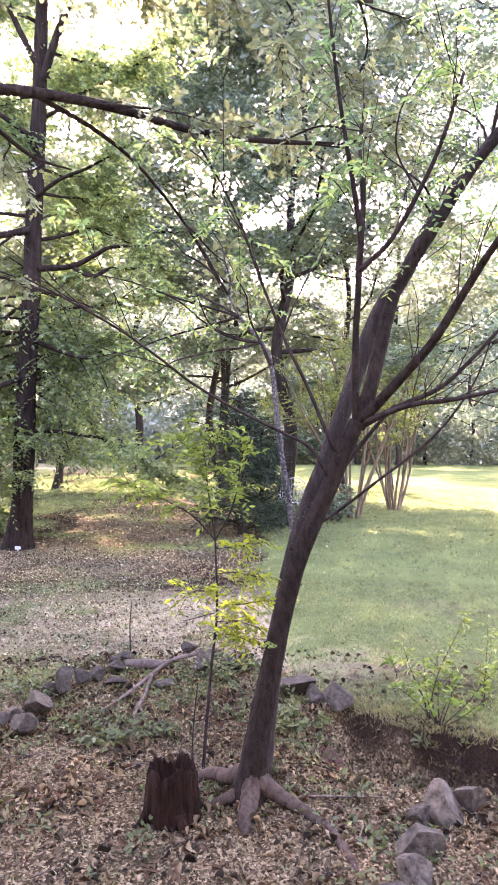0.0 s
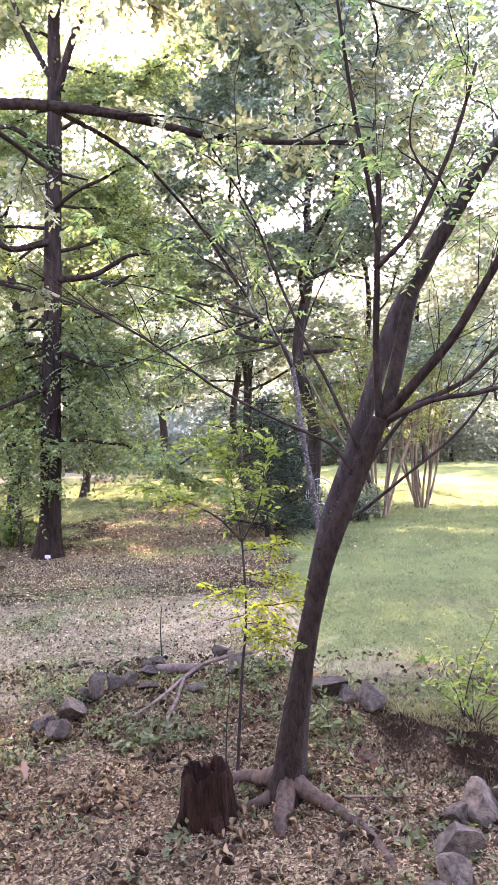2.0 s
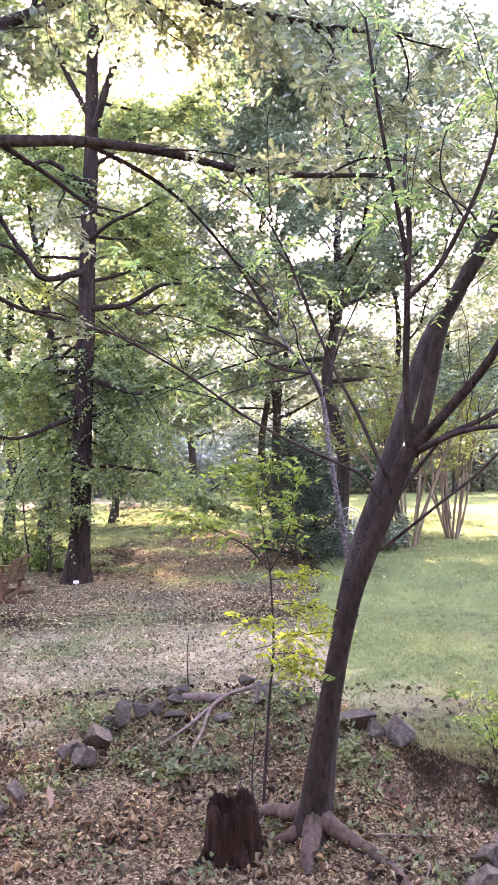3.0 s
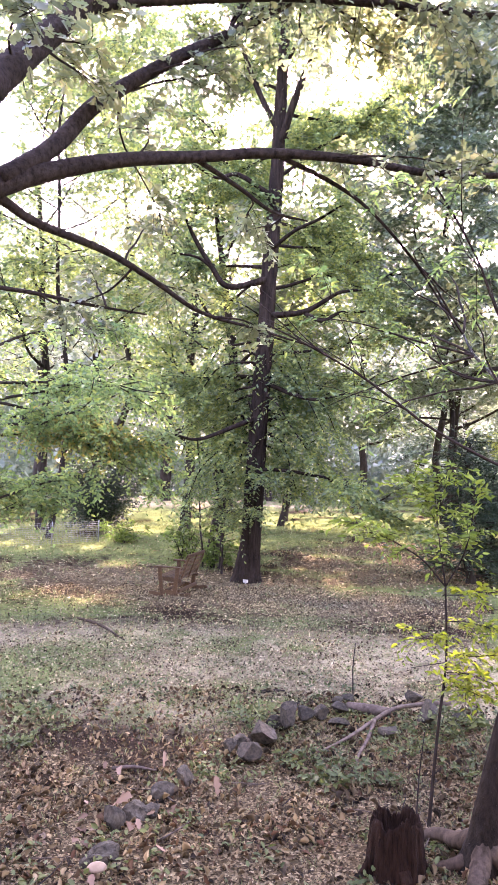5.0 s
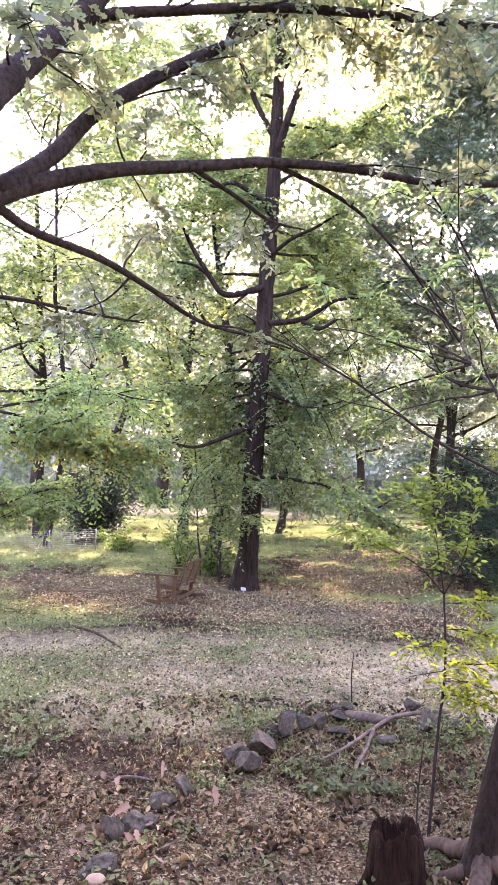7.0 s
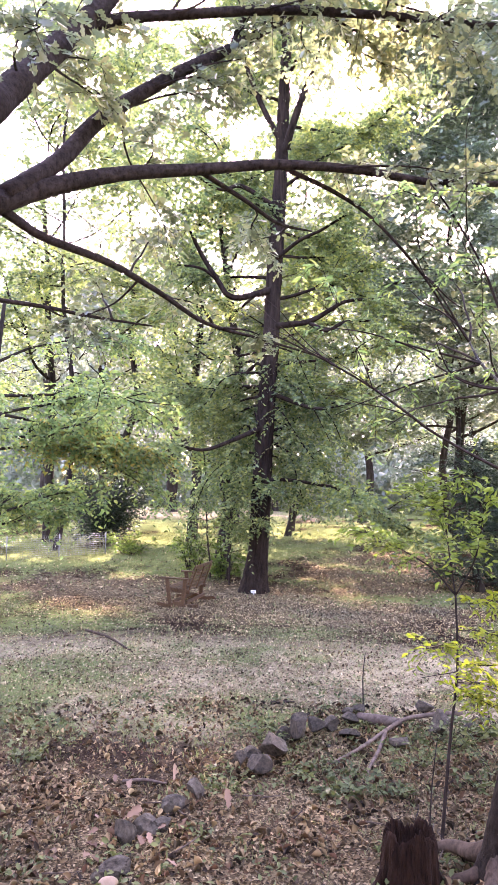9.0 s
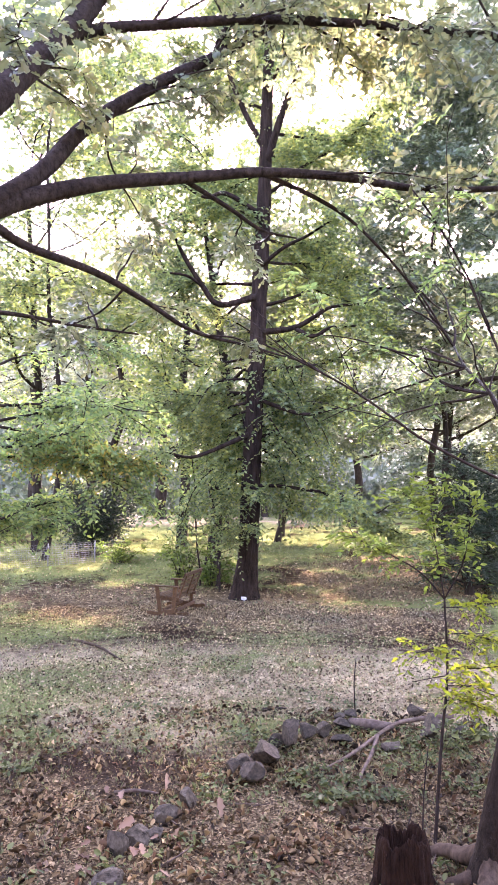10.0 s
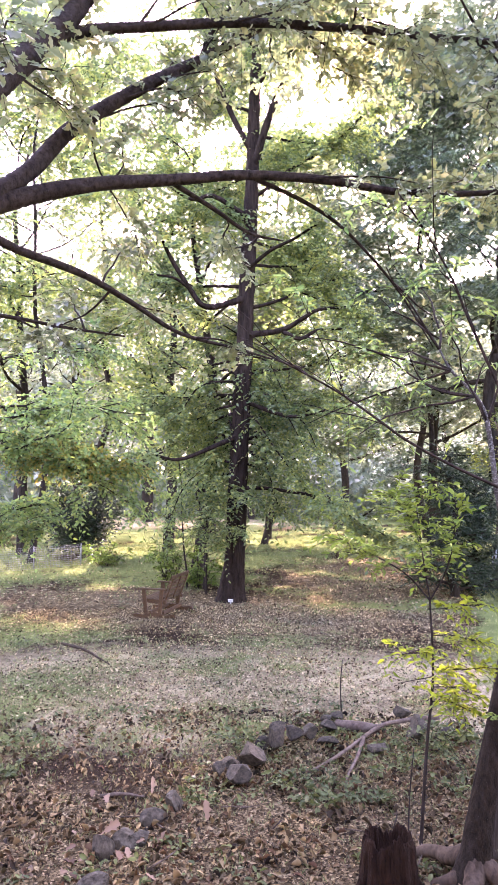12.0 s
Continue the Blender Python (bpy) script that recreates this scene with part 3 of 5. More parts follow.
def young_tree():
    """The leaning smooth-barked tree in the stone-ringed bed."""
    base = np.array((0.06, 4.73, 0.0))
    root = thing("leaning_tree", base, "leaning young tree with smooth grey-brown bark and bare forking limbs", "tree")
    trunk = [(-0.01, 4.73, -0.12), (0.015, 4.735, 0.04), (0.045, 4.75, 0.21), (0.08, 4.76, 0.46), (0.145, 4.78, 0.79), (0.22, 4.80, 1.16), (0.322, 4.81, 1.54), (0.425, 4.82, 1.80), (0.54, 4.83, 2.06), (0.66, 4.84, 2.36), (0.725, 4.84, 2.50)]
    limb_on(root, "trunk", trunk, [0.165, 0.13, 0.099, 0.083, 0.074, 0.067, 0.062, 0.059, 0.058, 0.062, 0.052], SMOOTH_BARK, 18, 7, 0.012, 3)
    limbs = [
        ([(0.72, 4.84, 2.46), (0.71, 4.84, 2.97), (0.73, 4.83, 3.49), (0.73, 4.82, 3.79), (0.61, 4.83, 4.53), (0.55, 4.83, 4.98), (0.50, 4.82, 5.42)], [0.03, 0.024, 0.021, 0.019, 0.014, 0.012, 0.009]),
        ([(0.73, 4.82, 3.50), (0.92, 4.71, 3.68), (1.08, 4.59, 3.97), (1.19, 4.48, 4.24), (1.28, 4.36, 4.58)], [0.02, 0.017, 0.014, 0.01]),
        ([(0.73, 4.86, 3.50), (0.77, 4.93, 4.00), (0.76, 5.03, 4.43), (0.80, 5.09, 4.73)], [0.022, 0.02, 0.012, 0.007]),
        ([(0.73, 4.85, 2.46), (0.82, 4.90, 2.72), (0.89, 4.94, 2.99), (0.96, 4.99, 3.26), (1.04, 5.03, 3.46), (1.28, 5.03, 3.85), (1.46, 5.04, 4.14), (1.64, 5.04, 4.39), (1.94, 5.00, 4.71)], [0.054, 0.05, 0.047, 0.043, 0.04, 0.036, 0.032]),
        ([(0.73, 4.85, 2.48), (0.98, 4.72, 2.77), (1.16, 4.58, 3.00), (1.32, 4.45, 3.29), (1.45, 4.31, 3.53), (1.63, 4.15, 3.79)], [0.04, 0.031, 0.027, 0.023, 0.019]),
        ([(0.74, 4.84, 2.48), (1.02, 4.64, 2.60), (1.25, 4.43, 2.63), (1.51, 4.19, 2.69)], [0.024, 0.017, 0.014, 0.011]),
        ([(0.74, 4.85, 2.46), (0.99, 4.78, 2.60), (1.24, 4.69, 2.72), (1.41, 4.61, 2.89), (1.58, 4.52, 3.09), (1.74, 4.43, 3.22)], [0.022, 0.016, 0.012, 0.008]),
        ([(0.52, 4.80, 2.16), (0.40, 4.79, 2.33), (0.23, 4.73, 2.42), (-0.06, 4.62, 2.56), (-0.34, 4.49, 2.72), (-0.50, 4.36, 2.84), (-0.71, 4.21, 2.99), (-0.96, 4.04, 3.13), (-1.19, 3.86, 3.24)], [0.013, 0.0095, 0.0075, 0.005]),
        ([(0.57, 4.80, 2.30), (0.38, 4.77, 2.74), (0.23, 4.71, 3.03), (0.04, 4.65, 3.49), (-0.06, 4.58, 3.75), (-0.24, 4.51, 4.08), (-0.37, 4.43, 4.26)], [0.014, 0.01, 0.007, 0.005]),
    ]
    for i, (pts, rad) in enumerate(limbs):
        limb_on(root, "limb", pts, rad, SMOOTH_BARK if i in (0, 3, 4) else TWIG_BARK, 10 if rad[0] > 0.03 else 6, 5, 0.015, i)
    # pruned stubs on the trunk
    rng = np.random.default_rng(21)
    for h in (1.0, 1.38, 1.62, 1.9, 2.12, 2.3):
        s = np.interp(h, [q[2] for q in trunk], np.arange(len(trunk)))
        k = int(s)
        p = np.array(trunk[k]) * (1 - s + k) + np.array(trunk[k + 1]) * (s - k)
        d = unit(np.array((rng.choice((-1, 1)), rng.uniform(-0.8, 0.1), 0.5)))
        limb_on(root, "stub", [p + d * 0.045, p + d * 0.075, p + d * 0.088], [0.013, 0.009, 0.006], SMOOTH_BARK, 7, 2, 0.06, int(h * 10))
    # surface roots
    roots = [
        ([(0.04, 4.76, 0.3), (0.03, 4.67, 0.13), (0.01, 4.55, 0.045), (-0.01, 4.43, 0.0), (-0.02, 4.32, -0.05)], [0.045, 0.066, 0.058, 0.05, 0.036]),
        ([(0.06, 4.72, 0.16), (0.2, 4.66, 0.08), (0.36, 4.56, 0.03), (0.48, 4.4, 0.02), (0.56, 4.2, 0.01), (0.62, 3.95, -0.02), (0.63, 3.7, -0.05)], [0.075, 0.05, 0.039, 0.034, 0.031, 0.028, 0.02]),
        ([(0.0, 4.78, 0.16), (-0.12, 4.9, 0.08), (-0.2, 4.98, 0.06), (-0.3, 5.02, 0.03), (-0.4, 5.0, -0.04)], [0.075, 0.056, 0.046, 0.038, 0.028]),
        ([(0.0, 4.72, 0.09), (-0.12, 4.68, 0.04), (-0.22, 4.66, 0.015), (-0.3, 4.64, -0.03)], [0.06, 0.04, 0.03, 0.022]),
    ]
    for i, (pts, rad) in enumerate(roots):
        limb_on(root, "root", pts, rad, ROOT_BARK, 10, 5, 0.03, 40 + i, "pale exposed root")
    clad(root, [[(0.13, 4.68, 0.98), (0.16, 4.66, 1.08)]], np.random.default_rng(2), 5, 4, 0.035, "oval", LIGHT_LEAF, name="sprout", twig_len=(0.03, 0.07), twig_mesh=False, label="tiny green sprout on the bark")
    # fine bare twigs
    lines = [l for l, _ in limbs]
    rng = np.random.default_rng(8)
    ends = []
    for li, n in ((0, 5), (1, 5), (2, 5), (3, 5), (4, 9), (5, 7), (6, 11), (7, 6), (8, 5)):
        s, w = along_line(lines[li], rng, n, 0.25, 1.0)
        for p, d in zip(s, w):
            line = wander(p - base, d + rng.normal(0, 0.55, 3) + (0, 0, 0.25), rng.uniform(0.3, 0.9), rng, 5, 0.16, 0.04)
            one = Geo()
            tube(one, line, [0.0042, 0.0016], 4, 2)
            one.build("twig", TWIG_BARK, root)
            ends.append([q + base for q in line])
    upper = [lines[0][3:], lines[1][1:], lines[2], lines[3][4:], [np.array((1.9, 5.0, 4.7)), np.array((2.3, 4.9, 5.2))]] + [e for e in ends if e[-1][2] > 3.6]
    clad(root, upper, rng, 120, 16, 0.07, "long", SIDE_LEAF, twig_len=(0.2, 0.42), droop=0.7, lo=0.1, label="sparse hanging narrow leaves")
    return root


def lichen_tree():
    base = np.array((0.1, 5.15, 0.0))
    root = thing("lichen_tree", base, "slender leaning tree with dark bark spotted by pale lichen", "tree")
    limb_on(root, "trunk", [(0.1, 5.14, -0.15), (0.13, 5.15, 0.26), (0.23, 5.18, 1.10), (0.375, 5.21, 1.75), (0.575, 5.23, 2.28), (0.735, 5.25, 2.73), (0.86, 5.27, 3.10), (0.98, 5.28, 3.37), (1.10, 5.29, 3.53), (1.34, 5.27, 3.98), (1.53, 5.26, 4.26), (1.71, 5.24, 4.49), (1.98, 5.19, 4.81), (2.6, 5.1, 5.5)],
            [0.08, 0.07, 0.06, 0.056, 0.058, 0.062, 0.062, 0.06, 0.056, 0.052, 0.048, 0.045, 0.042, 0.035], LICHEN_BARK, 14, 6, 0.015, 6)
    limb_on(root, "limb", [(0.34, 5.2, 1.66), (0.32, 5.24, 1.75), (0.28, 5.32, 2.03), (0.22, 5.41, 2.44), (0.17, 5.50, 2.91), (0.09, 5.58, 3.12), (-0.08, 5.66, 3.33), (-0.17, 5.75, 3.52)], [0.03, 0.025, 0.022, 0.02, 0.018, 0.015, 0.011, 0.007], PALE_LICHEN_BARK, 9, 5, 0.02, 9)
    limb_on(root, "limb", [(0.45, 5.2, 1.9), (0.62, 5.1, 2.12), (0.82, 5.0, 2.4), (1.0, 4.95, 2.62)], [0.026, 0.02, 0.016, 0.01], LICHEN_BARK, 7, 5, 0.02, 10)
    limb_on(root, "limb", [(0.4, 5.18, 1.72), (0.6, 5.1, 1.85), (0.9, 5.0, 2.1), (1.25, 4.9, 2.4), (1.5, 4.85, 2.75), (1.62, 4.8, 3.1)], [0.014, 0.011, 0.009, 0.004], TWIG_BARK, 6, 5, 0.02, 11)
    rng = np.random.default_rng(31)
    lines = []
    for p, w in ((( -0.08, 5.66, 3.33), (-1, 0.2, 0.3)), ((-0.17, 5.75, 3.52), (-0.6, 0, 0.8)), ((1.34, 5.27, 3.98), (-0.2, 0.1, 1)), ((1.71, 5.24, 4.49), (0.2, -0.2, 1)), ((0.17, 5.5, 2.91), (-0.3, 0.2, 1)), ((2.2, 5.1, 5.1), (-0.6, -0.1, 0.8)), ((0.09, 5.58, 3.12), (-1, -0.2, 0.05))):
        for _ in range(3):
            line = wander(np.array(p) - base, np.array(w) + rng.normal(0, 0.35, 3), rng.uniform(0.7, 1.3), rng, 6, 0.2)
            one = Geo()
            tube(one, line, [0.011, 0.003], 5, 2)
            one.build("branch", TWIG_BARK, root)
            lines.append([q + base for q in line])
    clad(root, lines, rng, 70, 12, 0.07, "long", SIDE_LEAF, twig_len=(0.2, 0.4), droop=0.6, label="sparse narrow leaves")


def sapling():
    base = np.array((-0.32, 5.17, 0.0))
    root = thing("sapling", base, "thin dark-stemmed sapling with bright yellow-green leaves", "tree")
    limb_on(root, "stem", [(-0.32, 5.17, -0.06), (-0.27, 5.19, 0.65), (-0.225, 5.22, 1.13), (-0.24, 5.24, 1.64)], [0.0125, 0.0105, 0.0085, 0.007], TWIG_BARK, 8, 8, 0.05, 2)
    lines = [
        [(-0.24, 5.24, 1.64), (-0.39, 5.16, 1.82), (-0.55, 5.07, 1.93), (-0.69, 4.97, 2.01), (-0.82, 4.88, 2.08)],
        [(-0.24, 5.24, 1.64), (-0.13, 5.20, 1.85), (-0.08, 5.15, 2.04), (-0.05, 5.1, 2.3)],
        [(-0.24, 5.24, 1.64), (-0.29, 5.29, 1.95), (-0.33, 5.34, 2.28)],
        [(-0.24, 5.24, 1.58), (-0.1, 5.2, 1.60), (0.05, 5.15, 1.64)],
        [(-0.22, 5.22, 1.19), (-0.05, 5.14, 1.2), (0.14, 5.06, 1.25)],
        [(-0.225, 5.22, 1.3), (-0.3, 5.12, 1.32), (-0.42, 5.02, 1.3)],
        [(-0.225, 5.22, 1.12), (-0.3, 5.14, 1.12), (-0.45, 5.05, 1.1)],
        [(-0.23, 5.22, 0.95), (-0.12, 5.15, 0.98), (0.02, 5.08, 0.95)],
        [(-0.23, 5.22, 1.4), (-0.1, 5.18, 1.42), (0.06, 5.12, 1.4)],
        [(-0.23, 5.22, 1.05), (-0.1, 5.14, 1.08), (0.08, 5.08, 1.05)],
    ]
    for i, line in enumerate(lines):
        limb_on(root, "branch", line, [0.007, 0.0025] if i < 3 else [0.004, 0.002], TWIG_BARK, 6, 5, 0.03, i)
    rng = np.random.default_rng(4)
    clad(root, lines[:3] + [[(-0.33, 5.34, 2.2), (-0.28, 5.36, 2.4), (-0.15, 5.3, 2.55)], [(-0.3, 5.3, 2.0), (-0.42, 5.3, 2.25), (-0.5, 5.25, 2.42)]], rng, 120, 8, 0.066, "pointed", LIGHT_LEAF, twig_len=(0.12, 0.3), droop=0.25, lo=0.3, label="bright green pointed leaves")
    clad(root, lines[3:5] + lines[7:] + lines[5:6], rng, 105, 8, 0.058, "pointed", SUNFLECK_LEAF, name="lower_foliage", twig_len=(0.1, 0.26), droop=0.35, lo=0.2, label="yellow-green leaves with a sunfleck put into their colour")
    # thin companion shoot
    limb_on(root, "shoot", [(-0.4, 5.15, -0.05), (-0.39, 5.2, 0.3), (-0.36, 5.24, 0.62)], [0.007, 0.003], TWIG_BARK, 5, 4)


def big_oak():
    base = np.array((-4.9, 15.1, 0.0))
    root = thing("oak_tree", base, "tall oak with dark furrowed trunk and wide leafy limbs", "tree")
    trunk = [(-4.9, 15.1, -0.25), (-4.88, 15.1, 0.15), (-4.84, 15.1, 0.6), (-4.8, 15.1, 1.1), (-4.74, 15.1, 2.95), (-4.68, 15.1, 4.2), (-4.62, 15.1, 5.45), (-4.58, 15.1, 6.7), (-4.52, 15.1, 8.0), (-4.46, 15.1, 9.3), (-4.43, 15.1, 10.6), (-4.38, 15.1, 12.1), (-4.3, 15.1, 14.2), (-4.2, 15.0, 17)]
    limb_on(root, "trunk", trunk, [0.44, 0.31, 0.245, 0.222, 0.205, 0.195, 0.185, 0.175, 0.165, 0.15, 0.135, 0.115, 0.085, 0.04], OAK_BARK, 22, 8, 0.03, 7)
    shown = [
        ([(-4.74, 15.0, 3.6), (-5.24, 14.31, 3.25), (-5.65, 13.76, 3.03), (-6.09, 13.17, 3.16)], [0.06, 0.045, 0.035, 0.02]),
        ([(-4.66, 15.05, 4.4), (-3.93, 14.89, 4.10), (-3.41, 14.81, 3.97), (-2.74, 14.75, 4.08)], [0.055, 0.045, 0.035, 0.02]),
        ([(-4.6, 15.05, 5.85), (-3.76, 14.99, 5.89), (-3.26, 14.95, 6.11), (-2.89, 14.87, 6.26), (-2.11, 14.85, 6.28)], [0.075, 0.06, 0.05, 0.035, 0.02]),
        ([(-3.7, 14.99, 5.85), (-3.3, 14.9, 5.66), (-2.9, 14.8, 5.8), (-2.3, 14.7, 5.78)], [0.05, 0.045, 0.035, 0.02]),
        ([(-4.58, 15.0, 6.65), (-5.31, 14.52, 6.40), (-5.61, 14.24, 6.77), (-5.91, 13.96, 7.32), (-6.03, 13.74, 7.68)], [0.08, 0.065, 0.055, 0.045, 0.03]),
        ([(-5.55, 14.3, 6.7), (-5.9, 14.0, 6.95), (-6.5, 13.6, 6.95)], [0.04, 0.03, 0.015]),
        ([(-4.5, 15.1, 8.5), (-5.2, 14.6, 8.9), (-5.6, 14.3, 8.75), (-6.2, 14.0, 9.1)], [0.06, 0.05, 0.035, 0.02]),
        ([(-4.45, 15.1, 9.6), (-4.0, 14.8, 10.6), (-3.5, 14.6, 11.6), (-3.2, 14.6, 12.6)], [0.09, 0.08, 0.06, 0.03]),
        ([(-4.45, 15.1, 10.0), (-4.9, 14.9, 10.9), (-5.3, 14.8, 12.0), (-5.5, 14.8, 13.2)], [0.07, 0.06, 0.045, 0.02]),
        ([(-4.55, 15.0, 7.3), (-3.9, 14.7, 7.6), (-3.3, 14.4, 7.7), (-2.5, 14.3, 8.1)], [0.05, 0.04, 0.03, 0.015]),
    ]
    for i, (pts, rad) in enumerate(shown):
        limb_on(root, "limb", pts, rad, OAK_BARK, 9, 5, 0.03, i)
    rng = np.random.default_rng(17)
    lines = [p[-2:] for p, _ in shown]
    geo = Geo()
    for i in range(26):
        h = 2.2 + 13 * (i + 0.5) / 26
        k = np.interp(h, [q[2] for q in trunk], np.arange(len(trunk)))
        j = int(k)
        p = np.array(trunk[j]) * (1 - k + j) + np.array(trunk[j + 1]) * (k - j)
        turn = 2.4 * i
        if math.sin(turn) < -0.1 and h < 11:
            turn = -turn
        line = wander(p - base, (math.cos(turn), math.sin(turn), 0.05 + 0.035 * h), rng.uniform(2.2, 4.2) * (1.15 - 0.04 * h), rng, 6, 0.18)
        tube(geo, line, [0.045, 0.012], 6, 3, 0.03, i)
        lines.append([q + base for q in line])
        for _ in range(3):
            s, w = along_line(line, rng, 1, 0.3, 1)
            sub = wander(s[0], w[0] + rng.normal(0, 0.6, 3), rng.uniform(0.8, 1.6), rng, 4, 0.22)
            tube(geo, sub, [0.02, 0.006], 4, 2)
            lines.append([q + base for q in sub])
    tagged(geo.build("branch_growth", OAK_BARK, root), kind="stuff")
    clad(root, lines, rng, 4000, 15, 0.11, "oval", OAK_LEAF, twig_len=(0.35, 0.8), droop=0.3, lo=0.38)
    top = [l for l in lines if l[-1][2] > 8.0]
    clad(root, top, rng, 1700, 14, 0.11, "small", OAK_LEAF, name="upper_crown", twig_len=(0.4, 1.0), droop=0.3, lo=0.1, twig_mesh=False)
    # low boughs that hang nearly to the ground
    hang = []
    for i in range(30):
        a = (0.42 * i + 0.6) if i % 2 else (math.pi - 0.42 * i)
        z0 = 3.0 + 2.6 * ((i * 7) % 10) / 10
        d = np.array((math.copysign(max(0.5, abs(math.cos(a))), math.cos(a)), abs(math.sin(a)) * 0.8 - 0.25, 0.0))
        reach = rng.uniform(1.0, 2.2)
        start = np.array((-4.75, 15.05, z0))
        bough = [start + d * reach * f + (0, 0, 0.25 * f - rng.uniform(1.1, 1.9) * f * f) + rng.normal(0, 0.08, 3) for f in (0.0, 0.25, 0.5, 0.75, 1.0)]
        limb_on(root, "bough", bough, [0.03, 0.02, 0.007], OAK_BARK, 6, 3, 0.03, 70 + i)
        hang.append(bough)
    clad(root, hang, rng, 1500, 12, 0.1, "oval", OAK_LEAF, name="hanging_foliage", twig_len=(0.25, 0.6), droop=0.6, lo=0.22, flat=0.5, twig_mesh=False)
    # leafy shoots low on the trunk
    low = [[np.array((-4.8, 14.9, z)), np.array((-4.8, 14.9, z)) + d] for z, d in ((1.2, (-0.4, -0.4, 0.1)), (1.6, (0.3, -0.5, 0)), (1.9, (-0.5, -0.4, 0.1)), (2.2, (0.4, -0.5, 0.1)), (2.6, (-0.4, -0.5, 0)), (2.1, (-0.9, -0.2, 0.1)), (1.5, (-0.8, -0.3, 0.1)), (2.4, (0.8, -0.3, -0.2)))]
    clad(root, low, rng, 150, 12, 0.1, "oval", OAK_LEAF, name="lower_foliage", twig_len=(0.3, 0.6), droop=0.5, lo=0.0)


def overhead_tree():
    """The old oak beside the camera, whose limbs reach over the yard."""
    base = np.array((-5.6, 3.2, 0.0))
    root = thing("spreading_oak", base, "old spreading oak with heavy grey-brown limbs overhead", "tree")
    limb_on(root, "trunk", [(-5.6, 3.2, -0.3), (-5.55, 3.2, 0.3), (-5.4, 3.25, 1.6), (-5.1, 3.5, 3.0), (-4.6, 3.9, 4.0), (-4.1, 4.2, 4.55)], [0.55, 0.4, 0.33, 0.3, 0.26, 0.2], LIMB_BARK, 16, 6, 0.03, 3)
    limbs = [
        ([(-4.4, 3.8, 4.2), (-3.53, 4.11, 4.94), (-3.52, 4.44, 5.33), (-3.41, 4.83, 5.86), (-3.26, 5.23, 6.42), (-3.11, 5.61, 7.07), (-2.6, 6.4, 8.4)], [0.2, 0.155, 0.15, 0.14, 0.12, 0.1, 0.06]),
        ([(-4.3, 4.05, 4.35), (-3.86, 4.61, 4.54), (-3.62, 5.07, 4.84), (-3.18, 5.60, 5.14), (-2.58, 6.13, 5.34), (-2.00, 6.56, 5.50), (-1.29, 6.95, 5.53), (-0.54, 7.26, 5.44), (0.22, 7.49, 5.44), (1.0, 7.7, 5.5)], [0.17, 0.125, 0.11, 0.085, 0.07, 0.062, 0.055, 0.045, 0.035, 0.02]),
        ([(-3.75, 4.75, 4.68), (-3.58, 5.24, 5.15), (-3.45, 5.72, 5.76), (-3.01, 6.33, 6.44), (-2.62, 6.86, 6.96), (-2.16, 7.36, 7.52), (-1.89, 7.78, 8.01)], [0.1, 0.1, 0.095, 0.085, 0.07, 0.055, 0.04]),
        ([(-3.44, 4.9, 6.0), (-3.2, 5.4, 6.45), (-2.77, 5.78, 6.66), (-1.87, 6.33, 6.89), (-0.86, 6.75, 6.90), (0.18, 6.99, 6.75), (1.2, 7.2, 6.7)], [0.08, 0.068, 0.062, 0.056, 0.05, 0.04, 0.02]),
        ([(-4.2, 4.1, 4.45), (-3.83, 4.64, 4.57), (-3.71, 5.23, 4.49), (-3.42, 5.89, 4.43), (-3.17, 6.47, 4.28), (-2.89, 7.03, 4.08), (-2.44, 7.62, 4.00), (-1.8, 8.2, 3.85)], [0.09, 0.06, 0.05, 0.045, 0.035, 0.028, 0.02, 0.01]),
        ([(-4.6, 4.9, 4.0), (-4.39, 5.47, 4.04), (-4.22, 6.01, 4.09), (-3.98, 6.56, 4.10), (-3.59, 7.16, 4.11)], [0.035, 0.03, 0.026, 0.022, 0.012]),
        ([(-2.0, 6.56, 5.5), (-1.54, 7.09, 5.39), (-1.18, 7.41, 5.18), (-0.79, 7.71, 4.77), (-0.56, 7.98, 4.46), (-0.3, 8.1, 4.0)], [0.034, 0.028, 0.022, 0.018, 0.014, 0.008]),
        ([(-2.64, 6.1, 5.33), (-2.39, 6.73, 5.26), (-2.15, 7.15, 5.14), (-1.88, 7.57, 5.17)], [0.035, 0.03, 0.024, 0.012]),
        ([(-2.62, 6.86, 6.96), (-2.5, 7.0, 7.4), (-2.2, 7.1, 7.7), (-1.7, 7.2, 7.75)], [0.04, 0.035, 0.03, 0.015]),
    ]
    for i, (pts, rad) in enumerate(limbs):
        limb_on(root, "limb", pts, [0.78 * q for q in rad], LIMB_BARK, 14 if rad[0] > 0.1 else 9, 6, 0.008, i)
    rng = np.random.default_rng(12)
    lines = []
    for (pts, rad), n in zip(limbs, (10, 8, 12, 14, 4, 3, 2, 2, 8)):
        s, w = along_line(pts, rng, n, 0.3, 1)
        for p, d in zip(s, w):
            line = wander(p - base, d * 0.7 + rng.normal(0, 0.6, 3) * (1, 1, 0.6), rng.uniform(0.6, 1.5), rng, 5, 0.22)
            one = Geo()
            tube(one, line, [0.014, 0.004], 5, 2)
            one.build("branch", LIMB_BARK, root)
            lines.append([q + base for q in line])
    clad(root, lines, rng, 800, 10, 0.1, "lobed", LIMB_LEAF, twig_len=(0.2, 0.45), droop=0.4, lo=0.45)
    reach = [limbs[3][0][3:], limbs[2][0][4:]] + [l for l in lines if l[-1][0] > -1.6 and l[-1][2] > 5.6]
